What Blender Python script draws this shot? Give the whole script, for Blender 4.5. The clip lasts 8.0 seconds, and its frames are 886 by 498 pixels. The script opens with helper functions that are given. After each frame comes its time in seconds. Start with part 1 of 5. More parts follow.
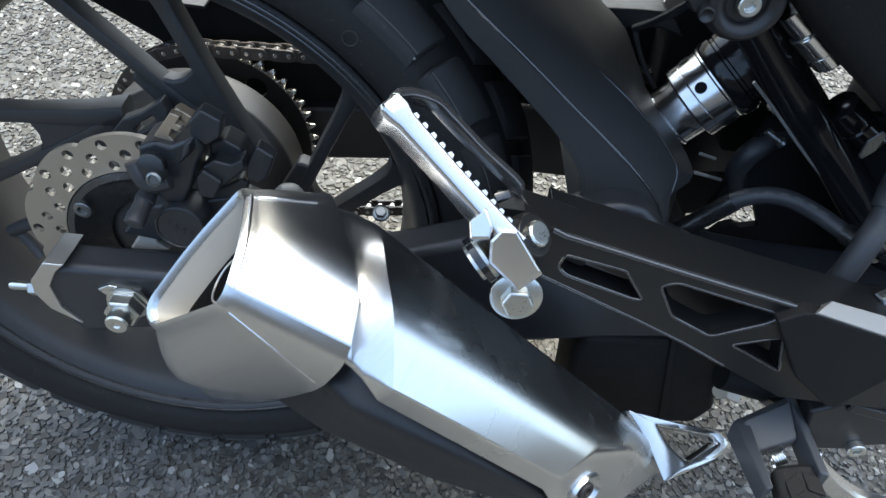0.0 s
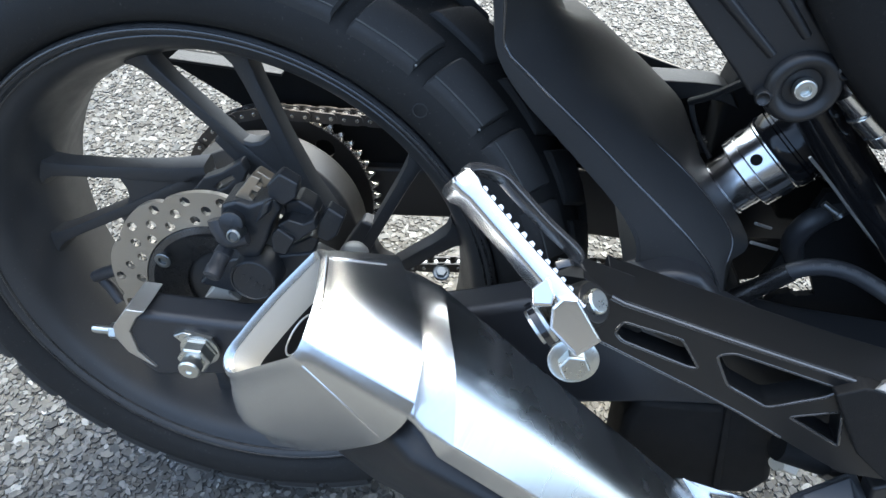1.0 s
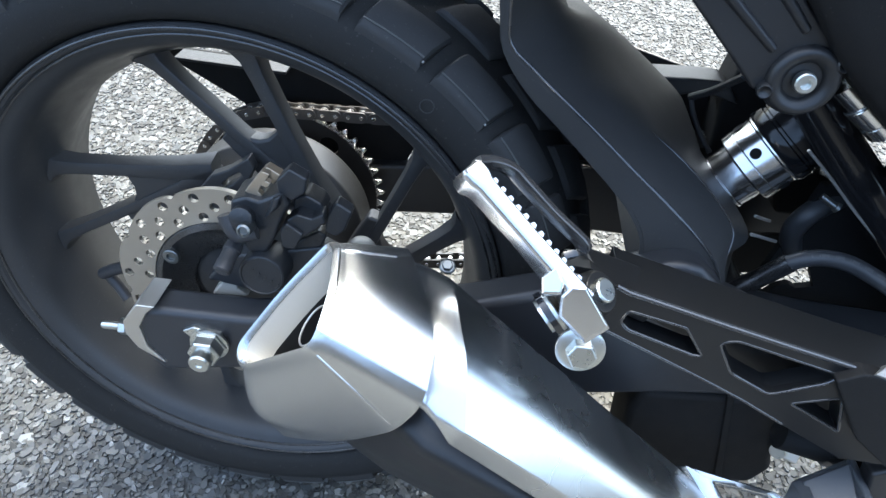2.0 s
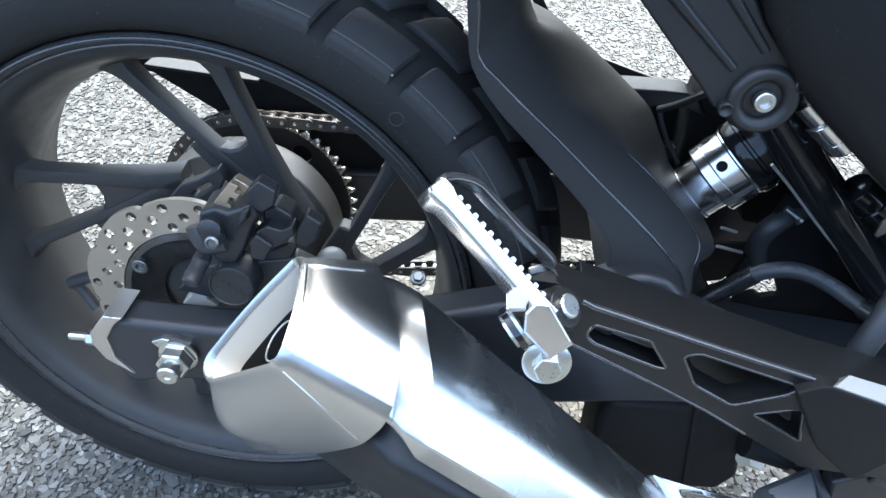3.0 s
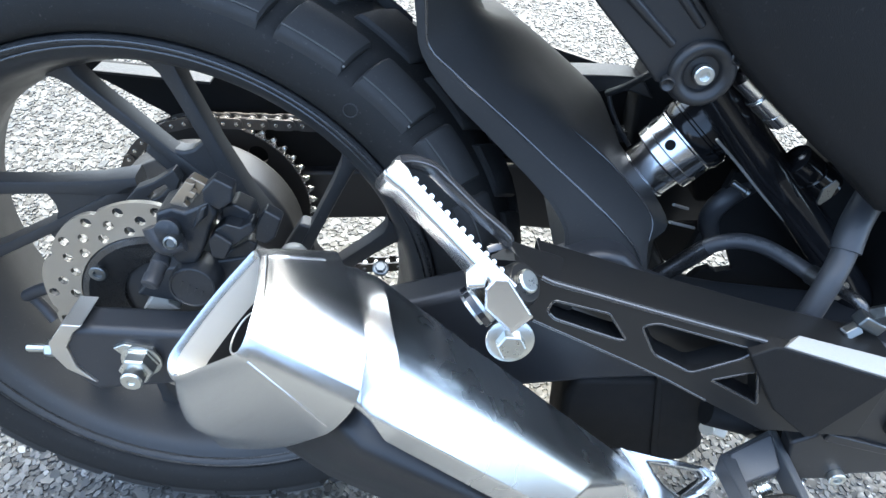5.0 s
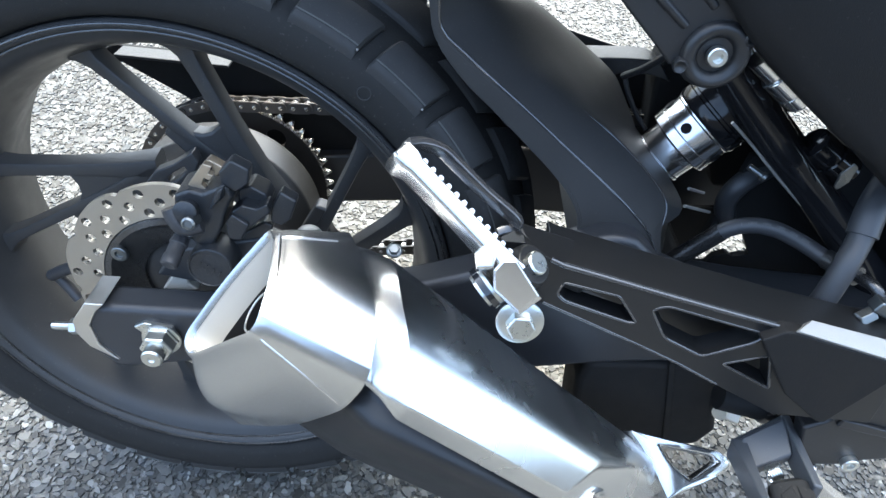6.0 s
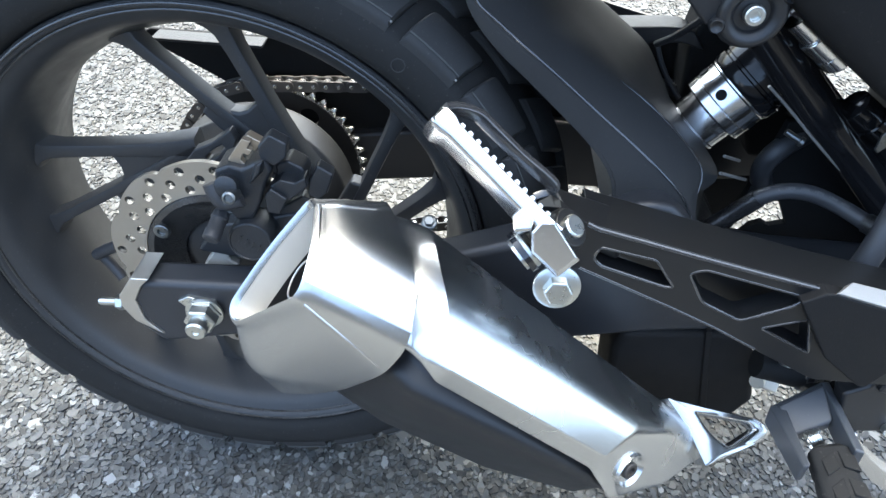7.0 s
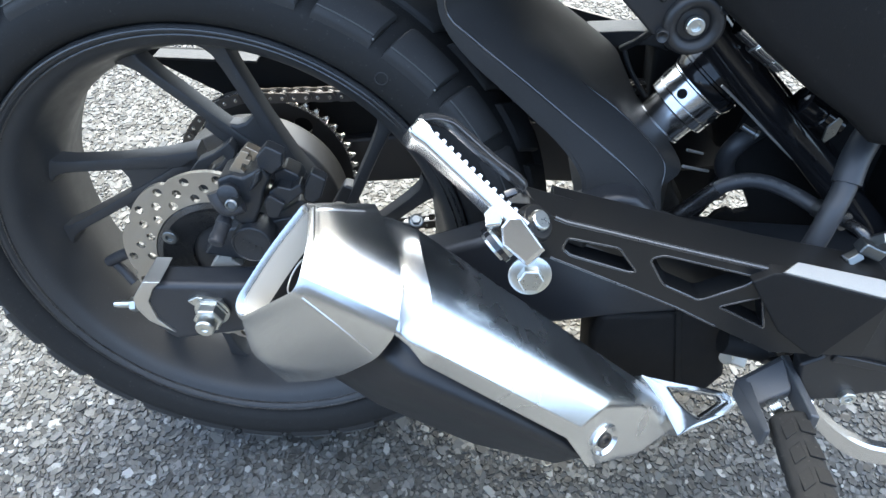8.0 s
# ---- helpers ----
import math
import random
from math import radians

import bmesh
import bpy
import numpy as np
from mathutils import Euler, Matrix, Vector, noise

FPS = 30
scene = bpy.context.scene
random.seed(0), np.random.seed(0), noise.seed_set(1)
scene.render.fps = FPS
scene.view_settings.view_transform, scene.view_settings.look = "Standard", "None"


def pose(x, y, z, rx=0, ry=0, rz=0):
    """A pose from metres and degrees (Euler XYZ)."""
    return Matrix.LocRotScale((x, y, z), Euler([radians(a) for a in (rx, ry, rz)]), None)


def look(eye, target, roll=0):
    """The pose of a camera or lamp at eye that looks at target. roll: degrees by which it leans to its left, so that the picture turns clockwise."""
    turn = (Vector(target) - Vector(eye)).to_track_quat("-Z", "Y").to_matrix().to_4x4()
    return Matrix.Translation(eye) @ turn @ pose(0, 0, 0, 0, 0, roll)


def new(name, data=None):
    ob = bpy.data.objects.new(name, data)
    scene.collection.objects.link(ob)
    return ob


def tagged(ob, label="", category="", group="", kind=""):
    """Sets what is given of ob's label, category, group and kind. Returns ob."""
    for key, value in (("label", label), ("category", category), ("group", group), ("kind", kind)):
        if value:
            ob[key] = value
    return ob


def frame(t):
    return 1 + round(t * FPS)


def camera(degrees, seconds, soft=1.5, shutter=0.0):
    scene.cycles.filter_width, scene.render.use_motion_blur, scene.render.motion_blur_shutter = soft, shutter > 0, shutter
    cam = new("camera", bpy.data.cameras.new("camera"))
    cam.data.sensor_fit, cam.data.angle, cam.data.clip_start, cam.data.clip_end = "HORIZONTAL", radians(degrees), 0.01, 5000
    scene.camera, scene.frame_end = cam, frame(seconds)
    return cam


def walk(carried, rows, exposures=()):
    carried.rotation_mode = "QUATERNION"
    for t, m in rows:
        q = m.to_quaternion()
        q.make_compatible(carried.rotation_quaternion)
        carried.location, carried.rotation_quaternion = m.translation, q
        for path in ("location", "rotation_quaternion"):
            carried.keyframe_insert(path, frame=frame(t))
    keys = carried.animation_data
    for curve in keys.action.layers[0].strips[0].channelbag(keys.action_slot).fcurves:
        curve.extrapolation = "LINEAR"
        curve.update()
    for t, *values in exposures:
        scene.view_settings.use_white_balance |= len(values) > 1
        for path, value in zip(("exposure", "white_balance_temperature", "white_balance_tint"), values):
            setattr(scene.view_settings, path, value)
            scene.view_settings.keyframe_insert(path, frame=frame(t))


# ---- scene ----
# Units: metres. The bike is built in its own upright frame (x to its front, y to its left, z up) and leans on its stand.
cam = camera(66.87, 8.0)
ROWS = [
    (0.0, 0.2091, -0.3673, 0.7904, 34.12, -4.76, 2.96),
    (0.5, 0.2044, -0.3703, 0.8082, 36.63, -2.98, 5.98),
    (1.0, 0.1983, -0.3738, 0.8097, 38.18, -2.70, 6.67),
    (2.5, 0.1901, -0.3859, 0.8157, 38.27, -3.26, 5.68),
    (3.0, 0.1980, -0.3775, 0.8195, 38.35, -4.09, 5.16),
    (3.5, 0.2060, -0.3711, 0.8215, 38.65, -4.52, 3.86),
    (4.0, 0.2176, -0.3705, 0.8208, 38.98, -4.40, 1.48),
    (4.5, 0.2147, -0.3798, 0.8220, 39.30, -4.95, 0.17),
    (5.0, 0.2026, -0.3904, 0.8164, 39.06, -4.50, 0.97),
    (6.5, 0.2112, -0.3987, 0.8195, 37.07, -2.26, 2.84),
    (7.0, 0.2036, -0.4082, 0.8151, 36.64, -0.95, 3.12),
    (7.5, 0.2052, -0.4014, 0.8164, 36.30, -0.42, 2.73),
    (8.0, 0.2173, -0.4353, 0.8504, 36.39, 0.36, 1.63),
]
EXPOSURE = [(0.0, 2.73, 6330), (0.5, 2.95, 6280), (1.0, 3.11, 6150), (2.5, 3.41, 5990), (3.5, 3.61, 5950), (4.5, 3.73, 5950), (5.0, 3.68, 5990), (6.5, 3.55, 6130), (8.0, 3.48, 6150)]
walk(cam, [(t, pose(x, y, z, rx, ry, rz)) for t, x, y, z, rx, ry, rz in ROWS], [(t, e, k, -2) for t, e, k in EXPOSURE])

# ---- light: clear sky, and a sun on the far side that leaves the near side in the shade of seat and tail ----
SUN_AZ, SUN_EL = 84.0, 60.0  # degrees from +x towards +y, and above the horizon
world = bpy.data.worlds.new("sky")
scene.world = world
world.use_nodes = True
wt = world.node_tree
sky = wt.nodes.new("ShaderNodeTexSky")
sky.sky_type = "NISHITA"
sky.sun_disc = False
sky.sun_elevation = radians(SUN_EL)
sky.sun_rotation = radians(90 - SUN_AZ)
sky.air_density, sky.dust_density, sky.ozone_density = 0.65, 5.5, 0.25
wt.links.new(sky.outputs[0], wt.nodes["Background"].inputs[0])
wt.nodes["Background"].inputs[1].default_value = 0.14
sun = new("sun", bpy.data.lights.new("sun", "SUN"))
sun.data.energy, sun.data.angle, sun.data.color = 0.06, radians(0.6), (0.975, 0.985, 1.0)
az, el = radians(SUN_AZ), radians(SUN_EL)
sun.matrix_world = look((3 * math.cos(az) * math.cos(el), 3 * math.sin(az) * math.cos(el), 3 * math.sin(el)), (0, 0, 0))


# ---- materials ----
def material(name, base, rough=0.5, metal=0.0, vary=0.25, scale=60.0, fine=900.0, bump=0.05, stretch=None, spec=0.5, coat=0.0, rough_vary=0.12, dust=0.0):
    """A surface with large and fine variation in colour and gloss, and fine relief. stretch: scales of the grain along x, y, z."""
    m = bpy.data.materials.new(name)
    m.use_nodes = True
    t = m.node_tree
    n, lk = t.nodes, t.links
    b = n["Principled BSDF"]
    b.inputs["Metallic"].default_value = metal
    b.inputs["Specular IOR Level"].default_value = spec
    b.inputs["Coat Weight"].default_value = coat
    b.inputs["Coat Roughness"].default_value = 0.15
    co = n.new("ShaderNodeTexCoord")
    mp = n.new("ShaderNodeMapping")
    mp.inputs["Scale"].default_value = stretch or (1, 1, 1)
    lk.new(co.outputs["Object"], mp.inputs["Vector"])
    big = n.new("ShaderNodeTexNoise")
    big.inputs["Scale"].default_value, big.inputs["Detail"].default_value = scale, 5
    lk.new(co.outputs["Object"], big.inputs["Vector"])
    small = n.new("ShaderNodeTexNoise")
    small.inputs["Scale"].default_value, small.inputs["Detail"].default_value = fine, 3
    lk.new(mp.outputs[0], small.inputs["Vector"])
    mix = n.new("ShaderNodeMix")
    mix.data_type = "RGBA"
    lo = [c * (1 - vary) for c in base]
    hi = [min(1.0, c * (1 + vary)) for c in base]
    mix.inputs[6].default_value, mix.inputs[7].default_value = (*lo, 1), (*hi, 1)
    add = n.new("ShaderNodeMath")
    add.operation = "MULTIPLY_ADD"
    add.inputs[1].default_value, add.inputs[2].default_value = 0.5, 0.0
    lk.new(small.outputs[0], add.inputs[0])
    half = n.new("ShaderNodeMath")
    half.operation = "MULTIPLY_ADD"
    half.inputs[1].default_value = 0.5
    lk.new(big.outputs[0], half.inputs[0])
    lk.new(add.outputs[0], half.inputs[2])
    lk.new(half.outputs[0], mix.inputs[0])
    colour = mix.outputs[2]
    if dust:
        # pale specks of dried dust
        sp = n.new("ShaderNodeTexNoise")
        sp.inputs["Scale"].default_value, sp.inputs["Detail"].default_value = 420, 2
        lk.new(co.outputs["Object"], sp.inputs["Vector"])
        rp = n.new("ShaderNodeMapRange")
        rp.inputs[1].default_value, rp.inputs[2].default_value = 0.66, 0.78
        rp.inputs[3].default_value, rp.inputs[4].default_value = 0.0, dust
        lk.new(sp.outputs[0], rp.inputs[0])
        dm = n.new("ShaderNodeMix")
        dm.data_type = "RGBA"
        dm.inputs[7].default_value = (0.3, 0.28, 0.25, 1)
        lk.new(rp.outputs[0], dm.inputs[0])
        lk.new(colour, dm.inputs[6])
        colour = dm.outputs[2]
    lk.new(colour, b.inputs["Base Color"])
    rr = n.new("ShaderNodeMapRange")
    rr.inputs[1].default_value, rr.inputs[2].default_value = 0.3, 0.7
    rr.inputs[3].default_value, rr.inputs[4].default_value = max(0.02, rough - rough_vary), min(1.0, rough + rough_vary)
    lk.new(half.outputs[0], rr.inputs[0])
    lk.new(rr.outputs[0], b.inputs["Roughness"])
    if bump:
        bp = n.new("ShaderNodeBump")
        bp.inputs["Strength"].default_value, bp.inputs["Distance"].default_value = bump, 0.001
        lk.new(small.outputs[0], bp.inputs["Height"])
        lk.new(bp.outputs[0], b.inputs["Normal"])
    return m


def brushed_metal(name, base, rough):
    """Steel with fine grinding lines round the muffler's long axis, faint smears and a few scuffs."""
    m = bpy.data.materials.new(name)
    m.use_nodes = True
    n, lk = m.node_tree.nodes, m.node_tree.links
    b = n["Principled BSDF"]
    b.inputs["Metallic"].default_value = 1.0
    co = n.new("ShaderNodeTexCoord")
    turn = n.new("ShaderNodeMapping")
    turn.inputs["Rotation"].default_value = (0, radians(-39.3), 0)
    lk.new(co.outputs["Object"], turn.inputs["Vector"])
    long = n.new("ShaderNodeMapping")
    long.inputs["Scale"].default_value = (22, 0.35, 0.35)
    lk.new(turn.outputs[0], long.inputs["Vector"])
    line = n.new("ShaderNodeTexNoise")
    line.inputs["Scale"].default_value, line.inputs["Detail"].default_value = 40, 4
    lk.new(long.outputs[0], line.inputs["Vector"])
    smear = n.new("ShaderNodeTexNoise")
    smear.inputs["Scale"].default_value, smear.inputs["Detail"].default_value = 14, 3
    lk.new(co.outputs["Object"], smear.inputs["Vector"])
    tone = n.new("ShaderNodeMix")
    tone.data_type = "RGBA"
    tone.inputs[6].default_value, tone.inputs[7].default_value = (*[c * 0.90 for c in base], 1), (*[min(1, c * 1.06) for c in base], 1)
    lk.new(line.outputs[0], tone.inputs[0])
    lk.new(tone.outputs[2], b.inputs["Base Color"])
    sm = n.new("ShaderNodeMapRange")
    sm.inputs[1].default_value, sm.inputs[2].default_value = 0.35, 0.70
    sm.inputs[3].default_value, sm.inputs[4].default_value = rough - 0.02, rough + 0.05
    lk.new(smear.outputs[0], sm.inputs[0])
    lk.new(sm.outputs[0], b.inputs["Roughness"])
    # the grinding spreads the gloss round the section and keeps it tight along the muffler
    axis = n.new("ShaderNodeCombineXYZ")
    axis.inputs[0].default_value, axis.inputs[1].default_value, axis.inputs[2].default_value = 0.77, 0.11, -0.63
    to_world = n.new("ShaderNodeVectorTransform")
    to_world.convert_from, to_world.convert_to = "OBJECT", "WORLD"
    lk.new(axis.outputs[0], to_world.inputs[0])
    lk.new(to_world.outputs[0], b.inputs["Tangent"])
    b.inputs["Anisotropic"].default_value = 0.65
    b.inputs["Anisotropic Rotation"].default_value = 0.25
    return m


SIDE = material("smooth_matt_plastic", (0.0100, 0.0100, 0.0102), 0.58, bump=0.25, fine=1500, scale=25, spec=0.17, dust=0.05)
# black of the sooty outlet, and of deep parts coloured dark for their shade
SOOT_SHADE = material("soot_and_shade_black", (0.010, 0.010, 0.010), 0.7, bump=0.15, fine=900, spec=0.2)
PLASTIC = material("grained_black_plastic", (0.019, 0.020, 0.022), 0.46, bump=0.25, fine=2200, scale=25, dust=0.12, spec=0.42)
SATIN = material("satin_black_paint", (0.0145, 0.0146, 0.0150), 0.28, bump=0.02, fine=1500, scale=30, dust=0.03, spec=1.0, rough_vary=0.05)
GLOSS = material("gloss_black_paint", (0.012, 0.012, 0.014), 0.10, bump=0.0, rough_vary=0.05, coat=0.5)
WHEEL = material("dark_grey_wheel_paint", (0.029, 0.0294, 0.0300), 0.46, metal=0.0, bump=0.06, fine=1800, dust=0.12)
FENDER = material("matt_fender_plastic", (0.036, 0.0356, 0.0352), 0.50, bump=0.10, fine=2200, scale=25, dust=0.06, spec=0.16, rough_vary=0.06)
RUBBER = material("tyre_rubber", (0.0150, 0.0150, 0.0146), 0.74, spec=0.28, vary=0.35, bump=0.3, fine=1400, scale=35, dust=0.15)
TREAD = material("worn_tread_rubber", (0.0205, 0.0208, 0.0210), 0.66, vary=0.3, bump=0.2, fine=1400, scale=60, dust=0.1)
HOSE = material("hose_rubber", (0.032, 0.033, 0.036), 0.42, bump=0.15, fine=1600)
BRUSHED = brushed_metal("brushed_steel", (0.61, 0.62, 0.62), 0.22)
SHIELD = brushed_metal("rubbed_steel", (0.66, 0.67, 0.67), 0.25)
INNER = material("blasted_steel", (0.62, 0.60, 0.56), 0.42, metal=1.0, vary=0.08, bump=0.06, fine=900)
CAST = material("polished_cast_aluminium", (0.66, 0.66, 0.66), 0.24, metal=1.0, vary=0.03, bump=0.003, fine=500, rough_vary=0.03)
ZINC = material("zinc_plated_steel", (0.60, 0.61, 0.58), 0.30, metal=1.0, vary=0.05, bump=0.006, fine=500, rough_vary=0.05)
CHROME = material("chrome", (0.64, 0.645, 0.65), 0.19, metal=1.0, vary=0.06, bump=0.0, rough_vary=0.04)
DISC = material("brake_disc_steel", (0.40, 0.37, 0.32), 0.40, metal=0.85, vary=0.08, bump=0.05, fine=600, stretch=(1, 1, 1))
CHAIN = material("oiled_chain_steel", (0.66, 0.64, 0.60), 0.24, metal=0.95, vary=0.25, scale=120, bump=0.1, fine=900)
LINK = material("grimy_chain_plates", (0.16, 0.15, 0.14), 0.40, metal=0.85, vary=0.35, scale=150, bump=0.1, fine=900)
SPROCKET = material("dirty_sprocket_steel", (0.06, 0.055, 0.05), 0.5, metal=0.7, vary=0.4, scale=80, bump=0.1)
FRAME = material("gloss_black_frame", (0.010, 0.010, 0.011), 0.11, bump=0.01, fine=1200, scale=40, spec=0.32, rough_vary=0.04)
BRACKET = material("satin_black_casting", (0.0110, 0.0111, 0.0114), 0.34, bump=0.03, fine=1800, scale=30, spec=0.36, rough_vary=0.04)
# shinier, lighter black for the added beads that draw edge highlights
BEAD = material("shiny_black", (0.030, 0.030, 0.031), 0.17, bump=0.0, vary=0.2, spec=1.0, rough_vary=0.05)
PRINT = material("faded_hose_print", (0.070, 0.072, 0.070), 0.6, vary=0.3, bump=0.0)
# bluish grey base carries the sky's sheen on the hinge; few dust specks
HINGE = material("sky_lit_grey_casting", (0.055, 0.059, 0.065), 0.42, bump=0.05, fine=1500, scale=30, dust=0.08, spec=0.5, rough_vary=0.06)
ARM = material("dusty_swingarm_paint", (0.026, 0.027, 0.030), 0.40, bump=0.05, fine=1500, scale=30, dust=0.08, spec=0.5, rough_vary=0.06)
CASTING = material("matt_black_casting", (0.013, 0.0132, 0.014), 0.40, bump=0.06, fine=1500, scale=30, dust=0.06, spec=0.45, rough_vary=0.06)
BANJO = material("dull_plated_steel", (0.20, 0.21, 0.21), 0.36, metal=0.95, vary=0.2, bump=0.05, fine=700)
CALIPER = material("caliper_black_paint", (0.017, 0.019, 0.022), 0.38, bump=0.25, fine=700, scale=40, dust=0.15)
STRIP = material("pale_satin_metal", (0.27, 0.265, 0.25), 0.42, metal=0.35, vary=0.2, scale=45, bump=0.1, fine=900)
LINER = material("grey_heat_paint", (0.47, 0.445, 0.39), 0.55, metal=0.35, vary=0.1, bump=0.1, fine=900)
PAD = material("brass_spring_plate", (0.42, 0.36, 0.28), 0.4, metal=0.8, vary=0.2, bump=0.05)


def ground_material(name, island):
    m = bpy.data.materials.new(name)
    m.use_nodes = True
    n, lk = m.node_tree.nodes, m.node_tree.links
    b = n["Principled BSDF"]
    b.inputs["Specular IOR Level"].default_value = 0.25
    co = n.new("ShaderNodeTexCoord")
    ramp = n.new("ShaderNodeValToRGB")
    r = ramp.color_ramp
    stops = ((0.0, (0.030, 0.032, 0.033)), (0.18, (0.062, 0.061, 0.057)), (0.34, (0.077, 0.083, 0.086)), (0.50, (0.103, 0.102, 0.095)), (0.64, (0.107, 0.114, 0.119)), (0.78, (0.143, 0.143, 0.136)), (0.90, (0.158, 0.166, 0.169)), (0.955, (0.203, 0.208, 0.202)), (0.980, (0.311, 0.322, 0.320)))
    while len(r.elements) < len(stops):
        r.elements.new(0.5)
    for e, (p, c) in zip(r.elements, stops):
        e.position, e.color = p, (*[v * (0.84 if island else 1.0) for v in c], 1)
    noise_ = n.new("ShaderNodeTexNoise")
    noise_.inputs["Scale"].default_value, noise_.inputs["Detail"].default_value = 900, 4
    lk.new(co.outputs["Object"], noise_.inputs["Vector"])
    if island:
        geo = n.new("ShaderNodeNewGeometry")
        lk.new(geo.outputs["Random Per Island"], ramp.inputs[0])
        b.inputs["Roughness"].default_value = 0.55
    else:
        vo = n.new("ShaderNodeTexVoronoi")
        vo.inputs["Scale"].default_value = 115
        lk.new(co.outputs["Object"], vo.inputs["Vector"])
        sep = n.new("ShaderNodeSeparateColor")
        lk.new(vo.outputs["Color"], sep.inputs[0])
        lk.new(sep.outputs[0], ramp.inputs[0])
        b.inputs["Roughness"].default_value = 0.8
    dark = n.new("ShaderNodeMix")
    dark.data_type = "RGBA"
    dark.blend_type = "MULTIPLY"
    dark.inputs[0].default_value = 0.45
    lk.new(ramp.outputs[0], dark.inputs[6])
    lk.new(noise_.outputs[1], dark.inputs[7])
    out = dark.outputs[2]
    if not island:
        bind = n.new("ShaderNodeMix")
        bind.data_type = "RGBA"
        bind.inputs[7].default_value = (0.068, 0.068, 0.065, 1)
        mr = n.new("ShaderNodeMapRange")
        mr.inputs[1].default_value, mr.inputs[2].default_value = 0.38, 0.62
        lk.new(vo.outputs["Distance"], mr.inputs[0])
        lk.new(mr.outputs[0], bind.inputs[0])
        lk.new(out, bind.inputs[6])
        out = bind.outputs[2]
        bp = n.new("ShaderNodeBump")
        bp.invert = True
        bp.inputs["Strength"].default_value, bp.inputs["Distance"].default_value = 0.8, 0.004
        lk.new(vo.outputs["Distance"], bp.inputs["Height"])
        lk.new(bp.outputs[0], b.inputs["Normal"])
    # a brown patch under the muffler, ragged at its border
    near_by = n.new("ShaderNodeVectorMath")
    near_by.operation = "DISTANCE"
    near_by.inputs[1].default_value = (0.30, -0.02, 0.0)
    lk.new(co.outputs["Object"], near_by.inputs[0])
    rag = n.new("ShaderNodeTexNoise")
    rag.inputs["Scale"].default_value, rag.inputs["Detail"].default_value = 9, 6
    lk.new(co.outputs["Object"], rag.inputs["Vector"])
    wob = n.new("ShaderNodeMath")
    wob.operation = "MULTIPLY_ADD"
    wob.inputs[1].default_value = 0.45
    lk.new(rag.outputs[0], wob.inputs[0])
    lk.new(near_by.outputs["Value"], wob.inputs[2])
    reach = n.new("ShaderNodeMapRange")
    reach.inputs[1].default_value, reach.inputs[2].default_value = 0.30, 0.62
    reach.inputs[3].default_value, reach.inputs[4].default_value = 0.75, 0.0
    lk.new(wob.outputs[0], reach.inputs[0])
    brown_tint = n.new("ShaderNodeMix")
    brown_tint.data_type, brown_tint.blend_type = "RGBA", "MULTIPLY"
    brown_tint.inputs[7].default_value = (1.02, 0.90, 0.70, 1)
    lk.new(reach.outputs[0], brown_tint.inputs[0])
    lk.new(out, brown_tint.inputs[6])
    lk.new(brown_tint.outputs[2], b.inputs["Base Color"])
    return m


ASPHALT = ground_material("asphalt", False)
STONES = ground_material("asphalt_stones", True)
WALL_COAT = material("dark_unseen_wall", (0.021, 0.022, 0.024), 0.8, vary=0.4, scale=3, fine=120, bump=0.4)


# ---- mesh helpers ----
def part(name, bm, mat, parent, label="", bevel=0.0, seg=2, smooth=True, angle=35):
    """Links a bmesh as one mesh object under a thing or a part."""
    bmesh.ops.recalc_face_normals(bm, faces=bm.faces)
    me = bpy.data.meshes.new(name)
    if smooth:
        for f in bm.faces:
            f.smooth = True
        lim = radians(angle)
        for e in bm.edges:
            if len(e.link_faces) == 2 and e.calc_face_angle(0) > lim:
                e.smooth = False
    bm.to_mesh(me)
    bm.free()
    me.materials.append(mat)
    ob = new(name, me)
    ob.parent = parent
    if bevel:
        md = ob.modifiers.new("edge", "BEVEL")
        md.width, md.segments, md.limit_method, md.angle_limit = bevel, seg, "ANGLE", radians(30)
        md.harden_normals = smooth
    return tagged(ob, label)


def V(*a):
    return Vector(a)


def loft(rings, caps=(True, True), bm=None, closed=True):
    """Skins rings of points, each with as many points as the next."""
    bm = bm or bmesh.new()
    rows = [[bm.verts.new(p) for p in r] for r in rings]
    for a, b in zip(rows, rows[1:]):
        k = len(a)
        for i in range(k if closed else k - 1):
            j = (i + 1) % k
            bm.faces.new((a[i], a[j], b[j], b[i]))
    if caps[0]:
        bm.faces.new(rows[0])
    if caps[1]:
        bm.faces.new(rows[-1][::-1])
    return bm


def rounded(pts, r, seg=4):
    """A ring with each corner turned into an arc of about r metres (one number, or one a corner)."""
    pts = [Vector(p) for p in pts]
    k = len(pts)
    out = []
    for i, p in enumerate(pts):
        a, b = pts[i - 1], pts[(i + 1) % k]
        ri = r[i] if isinstance(r, (list, tuple)) else r
        da, db = (a - p), (b - p)
        s = p + da.normalized() * min(ri, da.length * 0.45)
        e = p + db.normalized() * min(ri, db.length * 0.45)
        for j in range(seg + 1):
            u = j / seg
            out.append(s * (1 - u) ** 2 + p * 2 * u * (1 - u) + e * u * u)
    return out


def lerp_rings(a, b, u):
    return [p.lerp(q, u) for p, q in zip(a, b)]


